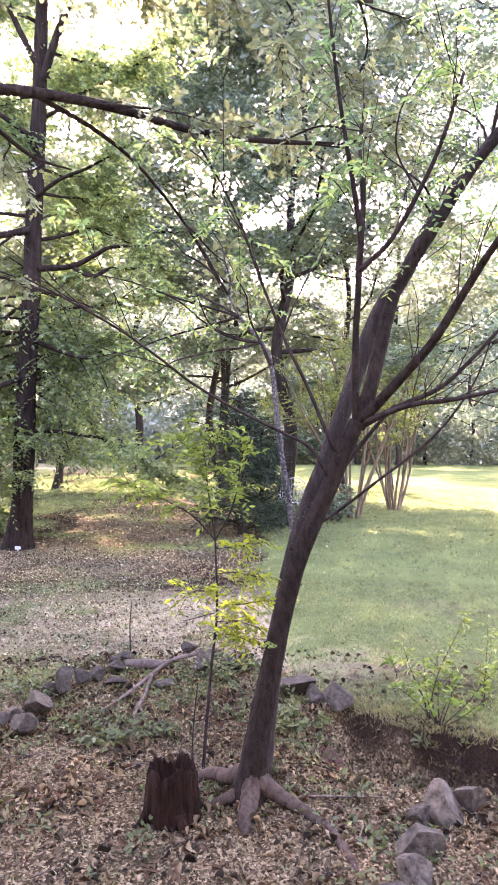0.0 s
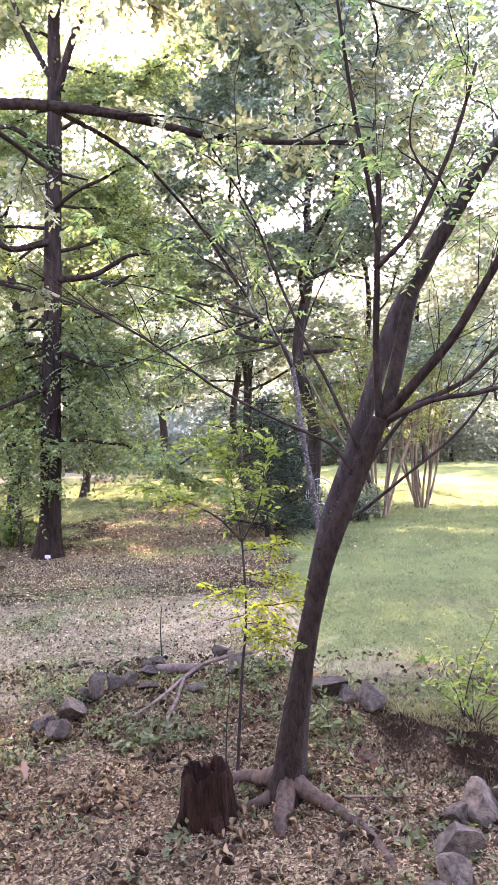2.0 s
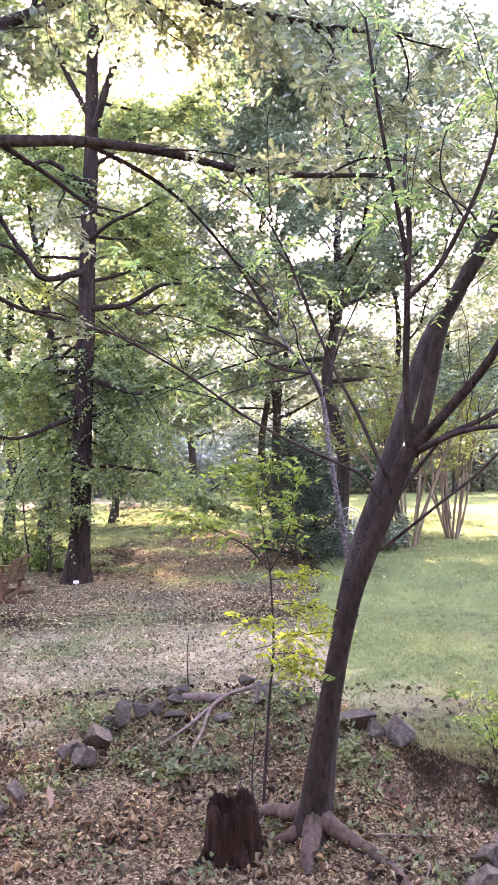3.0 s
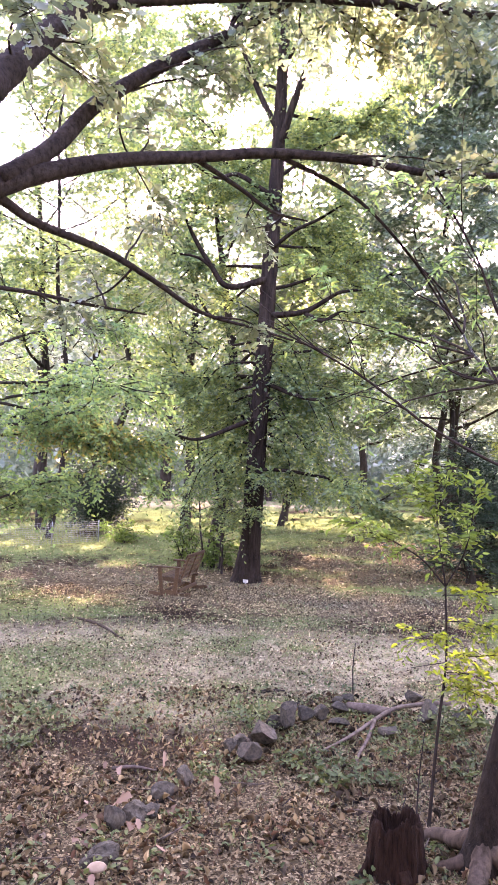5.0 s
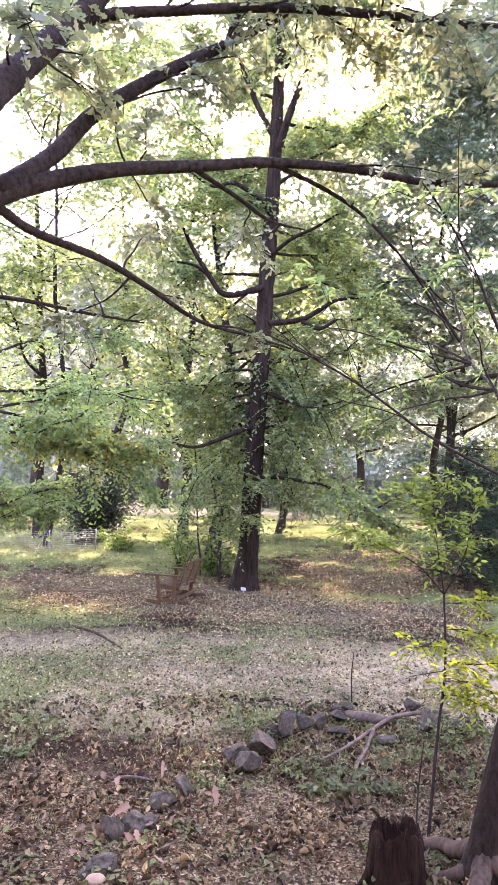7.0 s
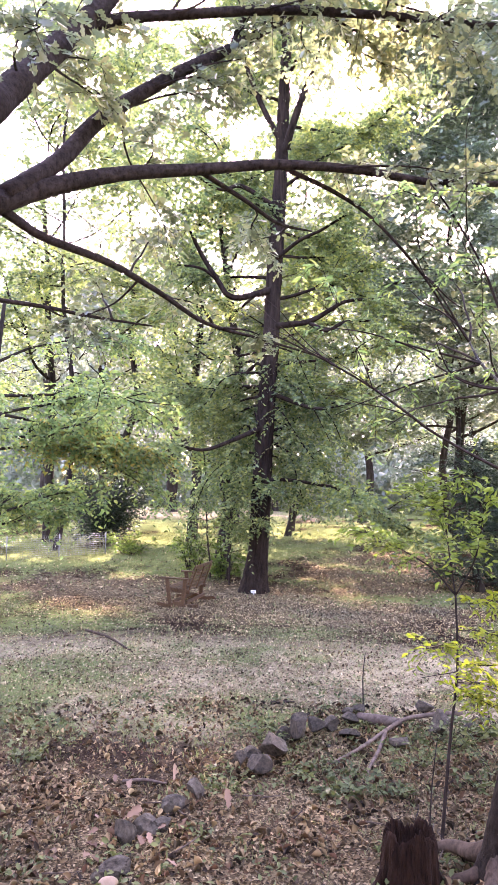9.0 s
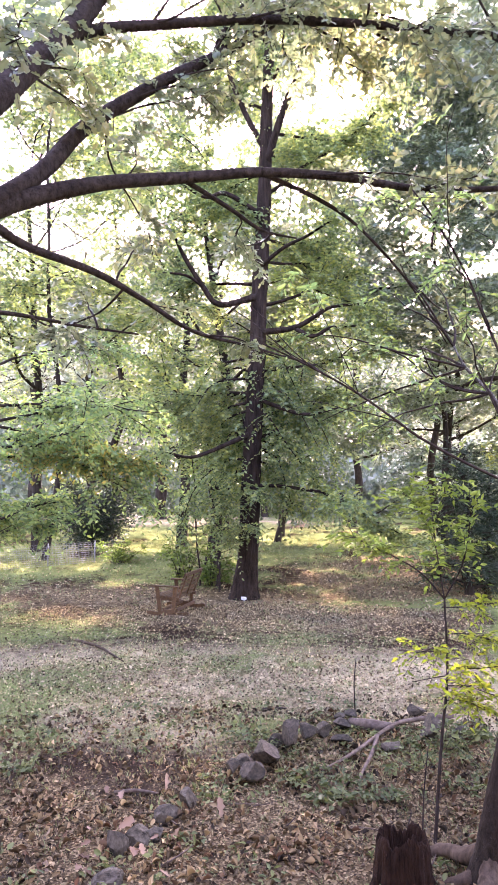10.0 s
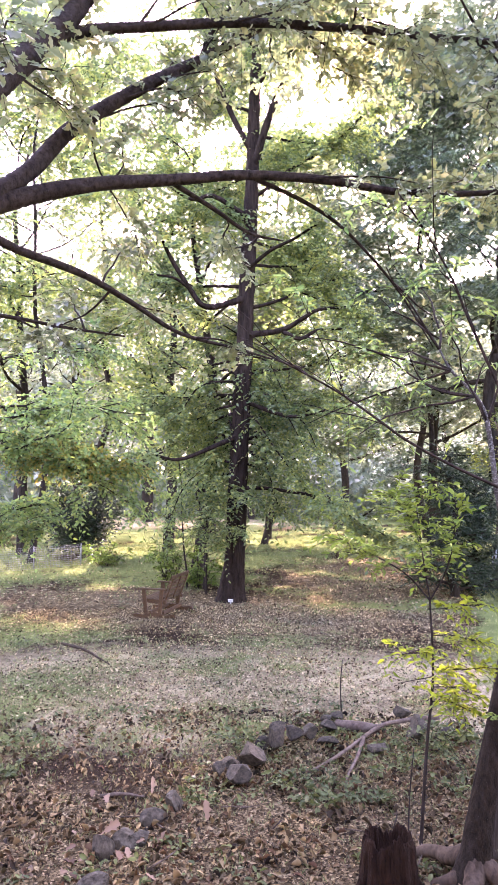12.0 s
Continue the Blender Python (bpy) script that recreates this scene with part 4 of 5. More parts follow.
    clad(root, reach, rng, 260, 11, 0.105, "lobed", LIMB_LEAF, name="outer_crown", twig_len=(0.3, 0.7), droop=0.45, lo=0.05)


young_tree()
lichen_tree()
sapling()
big_oak()
overhead_tree()

# ---- woodland round the yard ----
TALL = "tall woodland tree with dark trunk and green summer crown"
WOOD = (
    (1.1, 24.0, 20, 0.24, 0.26, 7.2, 6200), (-6.9, 18.4, 13, 0.2, 0.14, 3.2, 1500), (-11.0, 26.0, 22, 0.2, 0.22, 5.5, 3400), (-15.5, 23.0, 20, 0.18, 0.2, 5.4, 2900),
    (-1.0, 32.6, 24, 0.17, 0.18, 6.4, 3200), (-8.6, 31.5, 15, 0.14, 0.09, 3.6, 2600), (-13.5, 38.0, 19, 0.24, 0.26, 5.5, 1300), (-21.0, 36.0, 18, 0.22, 0.26, 5.5, 1300),
    (-7.5, 45.0, 18, 0.26, 0.24, 6.5, 1400), (-22.8, 50.0, 19, 0.36, 0.28, 6.0, 900), (-25.0, 54.5, 19, 0.3, 0.28, 6.0, 900), (-30.0, 44.0, 19, 0.3, 0.26, 7.0, 1200),
)
WOOD += (
    (-19.0, 19.0, 17, 0.2, 0.3, 5.0, 1600), (8.6, 16.5, 17, 0.22, 0.28, 6.8, 3600), (-17.0, 58.0, 21, 0.28, 0.2, 7.0, 1000),
    (-34.0, 60.0, 22, 0.3, 0.2, 8.0, 900), (-9.4, 35.0, 26, 0.17, 0.2, 5.6, 2800), (3.6, 28.0, 20, 0.14, 0.25, 6.0, 3200), (-1.2, 28.5, 18, 0.12, 0.2, 6.5, 4200),
    (6.0, 31.0, 21, 0.13, 0.25, 6.5, 2800), (-1.0, 50.0, 14, 0.22, 0.16, 6.0, 1000), (-25.0, 28.0, 16, 0.2, 0.3, 5.0, 1000), (12.3, 31.5, 20, 0.2, 0.28, 6.8, 1900), (-13.4, 20.4, 21, 0.1, 0.4, 5.4, 2400), (-16.5, 31.0, 24, 0.2, 0.3, 6.0, 2300),
)
for i, (x, y, h, r, low, spread, twigs) in enumerate(WOOD):
    grow("woodland_tree", TALL, on_ground(x, y), h, r, low, spread, (0.29 if y > 40 else 0.25 if y > 28 else 0.17), int(twigs * (0.5 if y > 40 else 0.85)), 11, 100 + i, FAR_BARK, HAZED_LEAF if y > 30 else DARK_LEAF if x > -2 else OAK_LEAF, "small",
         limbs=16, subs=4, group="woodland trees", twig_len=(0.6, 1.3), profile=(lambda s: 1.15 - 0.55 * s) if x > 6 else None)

# dark cedars: dense, narrow, clothed to the ground
for x, y, h, spread, seed in ((-0.2, 17.3, 3.6, 1.15, 1), (0.3, 18.6, 3.0, 0.9, 3)):
    grow("cedar_tree", "dense dark green cedar clothed down to the ground", on_ground(x, y), h, 0.09, 0.04, spread, 0.1, 700, 13, 300 + seed, FAR_BARK, CEDAR_LEAF, "long", limbs=26, subs=3,
         group="cedars", twig_len=(0.3, 0.6), droop=0.15, rise=0.2, profile=lambda s: 1.1 - 0.95 * s)


def myrtle(base, seed, stems, tall):
    """A many-stemmed crape myrtle: smooth tan stems that fan out, leaves at the top."""
    rng = np.random.default_rng(seed)
    root = thing("crape_myrtle", base, "many-stemmed crape myrtle with smooth tan stems and light leaves", "tree", "crape myrtles")
    lines = []
    geo = Geo()
    for i in range(stems):
        turn = 2 * math.pi * i / stems + rng.uniform(-0.3, 0.3)
        lean = rng.uniform(0.12, 0.45)
        start = np.array(base) + (0.14 * math.cos(turn), 0.14 * math.sin(turn), -0.08)
        line = wander(start, (lean * math.cos(turn), lean * math.sin(turn), 1), tall * rng.uniform(0.55, 0.75), rng, 6, 0.07)
        limb_on(root, "stem", line, [0.045, 0.034, 0.016], TAN_BARK, 8, 4, 0.02, i)
        for _ in range(5):
            s, w = along_line(line, rng, 1, 0.45, 1)
            sub = wander(s[0], w[0] + rng.normal(0, 0.45, 3) * (1, 1, 0.4), rng.uniform(1.0, 2.6), rng, 5, 0.12, 0.02)
            tube(geo, np.array(sub) - np.array(base), [0.018, 0.004], 5, 2)
            lines.append(sub)
    tagged(geo.build("branch_growth", TAN_BARK, root), kind="stuff")
    clad(root, lines, rng, 560, 12, 0.1, "oval", MYRTLE_LEAF, twig_len=(0.3, 0.6), droop=0.2, lo=0.2)


myrtle(on_ground(4.62, 23.2), 51, 10, 7.6)
myrtle(on_ground(2.98, 20.9), 52, 9, 7.4)


def bush(name, label, base, high, wide, leaf, count, seed, material, kind="oval", category="shrub", group=""):
    """A shrub: stems from the ground that fan out under a ragged mound of leaves."""
    rng = np.random.default_rng(seed)
    root = thing(name, base, label, category, group)
    lines, geo = [], Geo()
    for i in range(11):
        turn = 2.4 * i + rng.uniform(-0.4, 0.4)
        out = rng.uniform(0.1, 1.0)
        line = wander(np.array(base) + (0.1 * math.cos(turn), 0.1 * math.sin(turn), -0.05), (wide * out * math.cos(turn), wide * out * math.sin(turn), high), math.hypot(high, wide * out) * rng.uniform(0.75, 1.0), rng, 5, 0.18)
        tube(geo, np.array(line) - np.array(base), [0.008 * high + 0.006, 0.003], 5, 2)
        lines.append(line)
    tagged(geo.build("stem_growth", TWIG_BARK, root), kind="stuff")
    clad(root, lines, rng, count, 10, leaf, kind, material, twig_len=(0.2 * high, 0.4 * high), droop=0.3, lo=0.15)
    return root


SHRUB = "leafy green shrub with a ragged outline"
for i, (x, y, h, w, leaf, n, mat) in enumerate((
    (1.25, 19.0, 0.75, 0.8, 0.1, 220, DARK_LEAF), (2.35, 20.0, 1.1, 0.7, 0.1, 200, DARK_LEAF), (-6.3, 16.9, 0.9, 0.6, 0.1, 90, LIGHT_LEAF),
    (-7.4, 17.6, 1.2, 0.6, 0.1, 90, LIGHT_LEAF), (-15.2, 18.6, 2.6, 1.6, 0.13, 300, SIDE_LEAF), (-10.9, 20.6, 0.8, 1.0, 0.1, 120, LIGHT_LEAF),
    (-17.0, 30.0, 3.2, 2.4, 0.2, 300, OAK_LEAF),
)):
    bush("shrub", SHRUB, on_ground(x, y), h, w, leaf, n, 400 + i, mat, group="shrubs")

bush("dark_shrub", "broad dark evergreen shrub at the edge of the clearing", on_ground(-13.9, 24.6), 2.5, 1.7, 0.12, 1300, 455, CEDAR_LEAF, "small")

# the hedge and low woods at the far side of the field
for i in range(11):
    x = -4 + 3.1 * i
    rng = np.random.default_rng(600 + i)
    y = 58 + rng.uniform(-2, 4) - 0.35 * max(0, x - 14)
    h = rng.uniform(7, 10) if x < 7 else rng.uniform(13, 16) if x < 12 else rng.uniform(19, 25)
    grow("hedge_tree", "low spreading tree in the hedgerow beyond the field", on_ground(x, y), h, 0.14, 0.05, h * 0.42, 0.36, 700, 11, 620 + i, FAR_BARK, DARK_LEAF, "small", limbs=14, subs=3, group="hedgerow trees", twig_len=(0.9, 1.8),
         profile=lambda s: 1.1 - 0.75 * s)


def far_woods():
    """Woods all round at a distance: crowns of many leaf clumps, in one mesh."""
    rng = np.random.default_rng(700)
    at = []
    for i in range(110):
        az = radians(rng.uniform(-27, 44))
        r = rng.uniform(66, 125)
        if az < radians(6) and r < 74:
            continue
        tall = rng.uniform(17, 27) * (0.8 + r / 400) if az > radians(6) else (r - 56) * rng.uniform(0.42, 0.56)
        n = 220
        q = rng.normal(size=(n, 3))
        q = unit(q) * (rng.uniform(0.35, 1, (n, 1)) ** 0.5)
        c = np.array((-math.sin(az) * r, math.cos(az) * r, tall * 0.55))
        at.append(c + q * (tall * 0.3, tall * 0.3, tall * 0.55))
    for i in range(120):
        # scrub under the trees
        az, r, tall = radians(rng.uniform(-27, 44)), rng.uniform(62, 105), rng.uniform(3, 7)
        if az < radians(4) and r < 80:
            continue
        q = unit(rng.normal(size=(70, 3))) * (rng.uniform(0.3, 1, (70, 1)) ** 0.5)
        at.append(np.array((-math.sin(az) * r, math.cos(az) * r, tall * 0.45)) + q * (tall * 0.8, tall * 0.8, tall * 0.5))
    for i in range(60):
        az, r = radians(rng.uniform(-27, 5)), rng.uniform(76, 112)
        tall = (r - 54) * rng.uniform(0.42, 0.56)
        q = unit(rng.normal(size=(130, 3))) * (rng.uniform(0.35, 1, (130, 1)) ** 0.5)
        at.append(np.array((-math.sin(az) * r, math.cos(az) * r, tall * 0.5)) + q * (tall * 0.45, tall * 0.45, tall * 0.5))
    for i in range(110):
        # the deep edge of the woods
        az, r, tall = radians(-27 + 71 * (i + rng.uniform(0, 1)) / 110), rng.uniform(84, 112), rng.uniform(19, 24)
        if not -4 < math.degrees(az) < 7:
            tall *= 1.35
        q = unit(rng.normal(size=(170, 3))) * (rng.uniform(0.3, 1, (170, 1)) ** 0.5)
        at.append(np.array((-math.sin(az) * r, math.cos(az) * r, tall * 0.5)) + q * (4.5, 4.5, tall * 0.5))
    at = np.concatenate(at)
    at = np.repeat(at, 3, 0) + rng.normal(0, 0.6, (len(at) * 3, 3))
    at[:, 2] = np.maximum(at[:, 2], 0.2)
    ob = leaf_mesh("far_woods", at, rng.normal(size=at.shape), rng.normal(size=at.shape) + (0, 0, 1), rng.uniform(0.5, 1.05, len(at)), "small", HAZED_LEAF)
    return tagged(ob, "green woods in the distance, haze mixed into their leaf colour", "woods", kind="stuff")


far_woods()
grow("woodland_tree", TALL, on_ground(-1.8, 39.0), 25, 0.2, 0.2, 6.0, 0.29, 2300, 11, 181, FAR_BARK, HAZED_LEAF, "small", limbs=16, subs=4, group="woodland trees", twig_len=(0.6, 1.3))


def hedge_scrub():
    """Low dense scrub along the hedgerow beyond the field."""
    rng = np.random.default_rng(730)
    at = []
    for i in range(56):
        x, tall = -4 + 0.65 * i, rng.uniform(2.5, 6.0)
        q = unit(rng.normal(size=(300, 3))) * (rng.uniform(0.4, 1, (300, 1)) ** 0.5)
        at.append(np.array((x, 59 + rng.uniform(-1, 3) - 0.35 * max(0, x - 14), tall * 0.42)) + q * (1.7, 1.2, tall * 0.55))
    at = np.concatenate(at)
    at[:, 2] = np.maximum(at[:, 2], 0.1)
    ob = leaf_mesh("hedge_scrub", at, rng.normal(size=at.shape), rng.normal(size=at.shape) + (0, 0, 1), rng.uniform(0.25, 0.5, len(at)), "small", HAZED_LEAF)
    return tagged(ob, "grey-green scrub along the edge of the field", "scrub", kind="stuff")


hedge_scrub()


def unseen_woods_behind():
    """Unseen trees added behind and beside the camera to block sky light."""
    rng = np.random.default_rng(720)
    at = []
    for i in range(46):
        az, r, tall = radians(82 + 196 * (i + rng.uniform(0, 0.6)) / 46), rng.uniform(13, 30), rng.uniform(12, 20)
        q = unit(rng.normal(size=(330, 3))) * (rng.uniform(0.3, 1, (330, 1)) ** 0.5)
        at.append(np.array((-math.sin(az) * r, math.cos(az) * r, tall * 0.55)) + q * (tall * 0.28, tall * 0.28, tall * 0.5))
    at = np.concatenate(at)
    ob = leaf_mesh("unseen_woods_behind", at, rng.normal(size=at.shape), rng.normal(size=at.shape) + (0, 0, 1), rng.uniform(0.7, 1.3, len(at)), "oval", DARK_LEAF)
    return tagged(ob, "unseen green trees added behind the yard to block sky light", "woods", kind="stuff")


unseen_woods_behind()


# ---- stones round the bed ----
def stone_mesh(seed, material):
    """A rough field stone: a ball cut by a few planes, then roughened."""
    rng = np.random.default_rng(seed)
    bm = bmesh.new()
    bmesh.ops.create_icosphere(bm, subdivisions=3, radius=0.5)
    cuts = [(Vector(unit(rng.normal(size=3) * (1, 1, 0.8))), rng.uniform(0.13, 0.34)) for _ in range(8)]
    for v in bm.verts:
        for n, d in cuts:
            over = v.co.dot(n) - d
            if over > 0:
                v.co -= n * over
        v.co *= 1 + 0.03 * noise.noise(v.co * 5 + Vector((seed, 0, 0))) + 0.025 * noise.noise(v.co * 13)
    lo = [min(v.co[k] for v in bm.verts) for k in range(3)]
    hi = [max(v.co[k] for v in bm.verts) for k in range(3)]
    for v in bm.verts:
        v.co = Vector([(v.co[k] - (lo[k] + hi[k]) / 2) / (hi[k] - lo[k]) for k in range(3)])
    me = bpy.data.meshes.new("stone")
    bm.to_mesh(me)
    bm.free()
    me.materials.append(material)
    return me


def stones(rows, label, group, seed, sink, material=STONE):
    rng = np.random.default_rng(seed)
    for i, (x, y, w, h) in enumerate(rows):
        me = stone_mesh(seed + i, material)
        ob = tagged(new("stone", me), label, "stone", group)
        z = on_ground(x, y + w * 0.3)[2]
        ob.matrix_world = Matrix.LocRotScale((x, y + w * 0.3, z + h * (0.38 - sink)), Euler((rng.uniform(-0.25, 0.25), rng.uniform(-0.25, 0.25), rng.uniform(0, 6.28))), (w * 1.08, w * rng.uniform(0.9, 1.15), h * 0.82))


stones([(1.60, 4.92, 0.31, 0.29), (1.25, 4.48, 0.31, 0.32), (1.46, 4.64, 0.22, 0.28), (0.97, 4.05, 0.28, 0.26), (1.09, 4.45, 0.16, 0.2), (0.90, 3.82, 0.19, 0.21), (0.70, 3.59, 0.20, 0.24), (0.50, 3.53, 0.19, 0.12)],
       "large rough grey stone edging the bed", "edging stones", 900, 0.16)
stones([(0.44, 6.5, 0.34, 0.3), (0.62, 6.42, 0.2, 0.24), (0.78, 6.28, 0.3, 0.26), (1.9, 5.24, 0.2, 0.24)], "dark stone lying on the bank of the dug hollow", "bank stones", 930, 0.2, SHADED_STONE)
stones([(-1.80, 5.67, 0.21, 0.20), (-2.00, 5.79, 0.11, 0.15), (-1.97, 6.00, 0.15, 0.12), (-1.90, 6.12, 0.11, 0.15), (-1.75, 6.04, 0.20, 0.23), (-1.81, 6.51, 0.15, 0.15), (-1.65, 6.45, 0.17, 0.30), (-1.57, 6.73, 0.16, 0.17),
        (-1.47, 6.91, 0.18, 0.17), (-1.31, 7.16, 0.23, 0.16), (-1.25, 6.77, 0.18, 0.12), (-1.41, 7.53, 0.12, 0.09), (-1.31, 7.59, 0.14, 0.09), (-0.66, 7.88, 0.19, 0.15), (-0.45, 7.22, 0.25, 0.22), (-0.78, 6.69, 0.17, 0.11), (-0.22, 7.21, 0.12, 0.17)],
       "grey stone in the ring round the bed", "ring stones", 950, -0.12, SHADED_STONE)
stones([(-2.31, 4.37, 0.14, 0.26), (-2.24, 4.50, 0.19, 0.20), (-2.20, 4.02, 0.16, 0.15), (-2.19, 4.89, 0.2, 0.2), (-2.14, 5.17, 0.2, 0.2), (-2.21, 3.91, 0.14, 0.12), (-2.17, 4.59, 0.14, 0.15)],
       "rough stone half sunk in leaf litter", "sunk stones", 980, 0.24)


# ---- the stump ----
def stump():
    base = on_ground(-0.47, 4.52)
    root = thing("tree_stump", base, "dark rotten tree stump with a jagged hollow top", "stump")
    rng = np.random.default_rng(3)
    sides, rows = 84, 16
    verts, turns = [], np.linspace(0, 2 * math.pi, 84, endpoint=False)
    edge = []
    for a in turns:
        x, y = math.cos(a), math.sin(a)
        lump = 0.07 * math.exp(-((x - 0.55) / 0.35) ** 2) + 0.045 * math.exp(-((x + 0.8) / 0.22) ** 2)
        edge.append(0.295 + lump * (0.8 if y < 0 else 1.0) + 0.03 * noise.noise((3 * x, 3 * y, 0.7)) + 0.035 * noise.noise((8 * x, 8 * y, 2)) + 0.02 * noise.noise((19 * x, 19 * y, 5)))
    ridge = [0.012 * noise.noise((5 * math.cos(a), 5 * math.sin(a), 4)) + 0.01 * noise.noise((14 * math.cos(a), 14 * math.sin(a), 8)) for a in turns]
    for j in range(rows):
        f = j / (rows - 1)
        for k, a in enumerate(turns):
            r = 0.184 - 0.03 * f + 0.012 * (1 - f) ** 4 + ridge[k] * (1.3 - 0.3 * f) + 0.008 * noise.noise((6 * math.cos(a), 6 * math.sin(a), 5 * f)) - 0.012 * max(0, f - 0.85) / 0.15
            verts.append((r * math.cos(a), r * math.sin(a) * 0.9, -0.06 + f * (edge[k] + 0.06)))
    for j in range(6):
        f = j / 5
        for k, a in enumerate(turns):
            r = 0.125 - 0.04 * f + ridge[k] + 0.004 * rng.normal()
            verts.append((r * math.cos(a), r * math.sin(a) * 0.9, edge[k] - 0.012 - f * (edge[k] - 0.12)))
    total = rows + 6
    faces = [(j * sides + k, j * sides + (k + 1) % sides, (j + 1) * sides + (k + 1) % sides, (j + 1) * sides + k) for j in range(total - 1) for k in range(sides)]
    faces.append(tuple(range((total - 1) * sides, total * sides)))
    geo = Geo()
    geo.add(verts, faces)
    geo.build("stump_shell", STUMP_WOOD, root)
    for i, a in enumerate((0.4, 2.2, 3.6, 5.2)):
        geo = Geo()
        d = np.array((math.cos(a), math.sin(a), 0))
        tube(geo, [d * 0.14 + (0, 0, 0.07), d * 0.19 + (0, 0, 0.01), d * 0.24 - (0, 0, 0.05)], [0.045, 0.03, 0.02], 8, 4, 0.05, i)
        geo.build("root", STUMP_WOOD, root)


stump()


# ---- sticks ----
def stick(points, radii, label, material=DEAD_WOOD, forks=(), name="stick", rough=0.06):
    base = np.array(points[0], float)
    pts = [np.array((x, y, on_ground(x, y)[2] + z)) for x, y, z in points]
    base = pts[0].copy()
    root = thing(name, base, label, "stick", "fallen sticks")
    geo = Geo()
    tube(geo, np.array(pts) - base, radii, 7, 5, rough, len(points))
    geo.build("shaft", material, root)
    for f in forks:
        geo = Geo()
        tube(geo, np.array([(x, y, on_ground(x, y)[2] + z) for x, y, z in f]) - base, [radii[0] * 0.8, radii[-1]], 6, 5, rough, 3)
        geo.build("fork", material, root)


stick([(-0.27, 7.75, 0.1), (-0.59, 7.61, 0.08), (-0.81, 7.40, 0.07), (-0.97, 6.98, 0.06), (-1.10, 6.55, 0.05), (-1.29, 6.12, 0.02)], [0.026, 0.023, 0.02, 0.018, 0.015, 0.009], "bleached forked branch lying across the ring of stones",
      forks=([(-0.95, 7.04, 0.06), (-0.94, 6.57, 0.04), (-0.96, 6.13, 0.03), (-0.93, 5.81, 0.02)],))
stick([(-1.27, 7.40, 0.05), (-1.02, 7.30, 0.06), (-0.84, 7.35, 0.05)], [0.05, 0.062, 0.045], "short barkless log among the ring stones", name="log", rough=0.03)
stick([(-2.25, 7.56, 0.01), (-2.15, 7.65, 0.02), (-2.03, 7.75, 0.01)], [0.02, 0.018, 0.008], "short dark stick on the dirt", TWIG_BARK)
stick([(-6.01, 10.02, 0.02), (-5.40, 9.64, 0.03), (-4.69, 9.07, 0.01)], [0.022, 0.02, 0.01], "fallen dark branch on the grass", ROOT_BARK)
stick([(0.37, 4.77, 0.02), (0.64, 4.73, 0.03), (0.90, 4.76, 0.02)], [0.009, 0.007, 0.004], "thin pale stick beside the hollow")
stick([(-2.73, 5.14, 0.02), (-2.58, 5.22, 0.03), (-2.41, 5.27, 0.02)], [0.016, 0.014, 0.008], "weathered stick in the litter")
stick([(0.65, 4.20, 0.02), (0.72, 4.42, 0.03)], [0.007, 0.004], "thin pale stick in the litter")
stick([(-1.95, 4.3, 0.02), (-1.87, 4.4, 0.05), (-1.85, 4.62, 0.02)], [0.006, 0.004], "thin bent twig in the litter")
stick([(-1.3, 7.9, -0.05), (-1.31, 7.9, 0.3), (-1.29, 7.91, 0.56)], [0.008, 0.006, 0.004], "thin dead stalk standing upright", TWIG_BARK, name="stalk")
for i in range(26):
    r = np.random.default_rng(1500 + i)
    x, y, a, ln = r.uniform(-2.6, 1.3), r.uniform(3.3, 6.4), r.uniform(0, 3.1), r.uniform(0.15, 0.45)
    stick([(x, y, 0.015), (x + ln / 2 * math.cos(a), y + ln / 2 * math.sin(a), 0.03), (x + ln * math.cos(a + 0.2), y + ln * math.sin(a + 0.2), 0.012)], [0.005, 0.004, 0.002], "thin fallen twig in the leaf litter", DEAD_WOOD if i % 3 else TWIG_BARK)


# roots that stick out of the dug bank
def bank_roots():
    root = thing("bare_roots", on_ground(1.3, 5.95), "thin bare roots hanging from the dug bank", "roots")
    rng = np.random.default_rng(66)
    for i in range(9):
        x = rng.uniform(0.7, 1.75)
        y = 6.16 - 0.6 * (x - 0.75)
        start = np.array((x, y, -0.08 + rng.uniform(-0.06, 0.05)))
        line = wander(start - np.array(root.location), (rng.uniform(-1.6, 1.6), -0.4, -0.3), rng.uniform(0.2, 0.5), rng, 6, 0.3)
        for p in line:
            w = p + np.array(root.location)
            p[2] = max(p[2], on_ground(w[0], w[1])[2] + 0.01 - root.location[2])
        geo = Geo()
        tube(geo, line, [0.004, 0.0018], 5, 3, 0.05, i)
        geo.build("root", ROOT_BARK, root)


bank_roots()


# ---- low plants ----
def weed(x, y, high, wide, leaf, count, seed, material, kind="oval", name="weed", label="low green weed in the leaf litter", stems=5, category="plant", group="weeds", whiten=None):
    base = on_ground(x, y)
    rng = np.random.default_rng(seed)
    root = thing(name, base, label, category, group)
    lines = []
    for i in range(stems):
        turn = 2.4 * i + rng.uniform(-0.5, 0.5)
        line = wander(np.array(base) - (0, 0, 0.02), (wide * math.cos(turn), wide * math.sin(turn), high), math.hypot(wide, high) * rng.uniform(0.7, 1.05), rng, 4, 0.15)
        limb_on(root, "stem", line, [0.0025 + 0.004 * high, 0.0015], TWIG_BARK, 5, 3, 0, i)
        lines.append(line)
    clad(root, lines, rng, count, 4, leaf, kind, material, name="foliage", twig_len=(0.04, 0.1), droop=0.2, lo=0.3, twig_mesh=False)


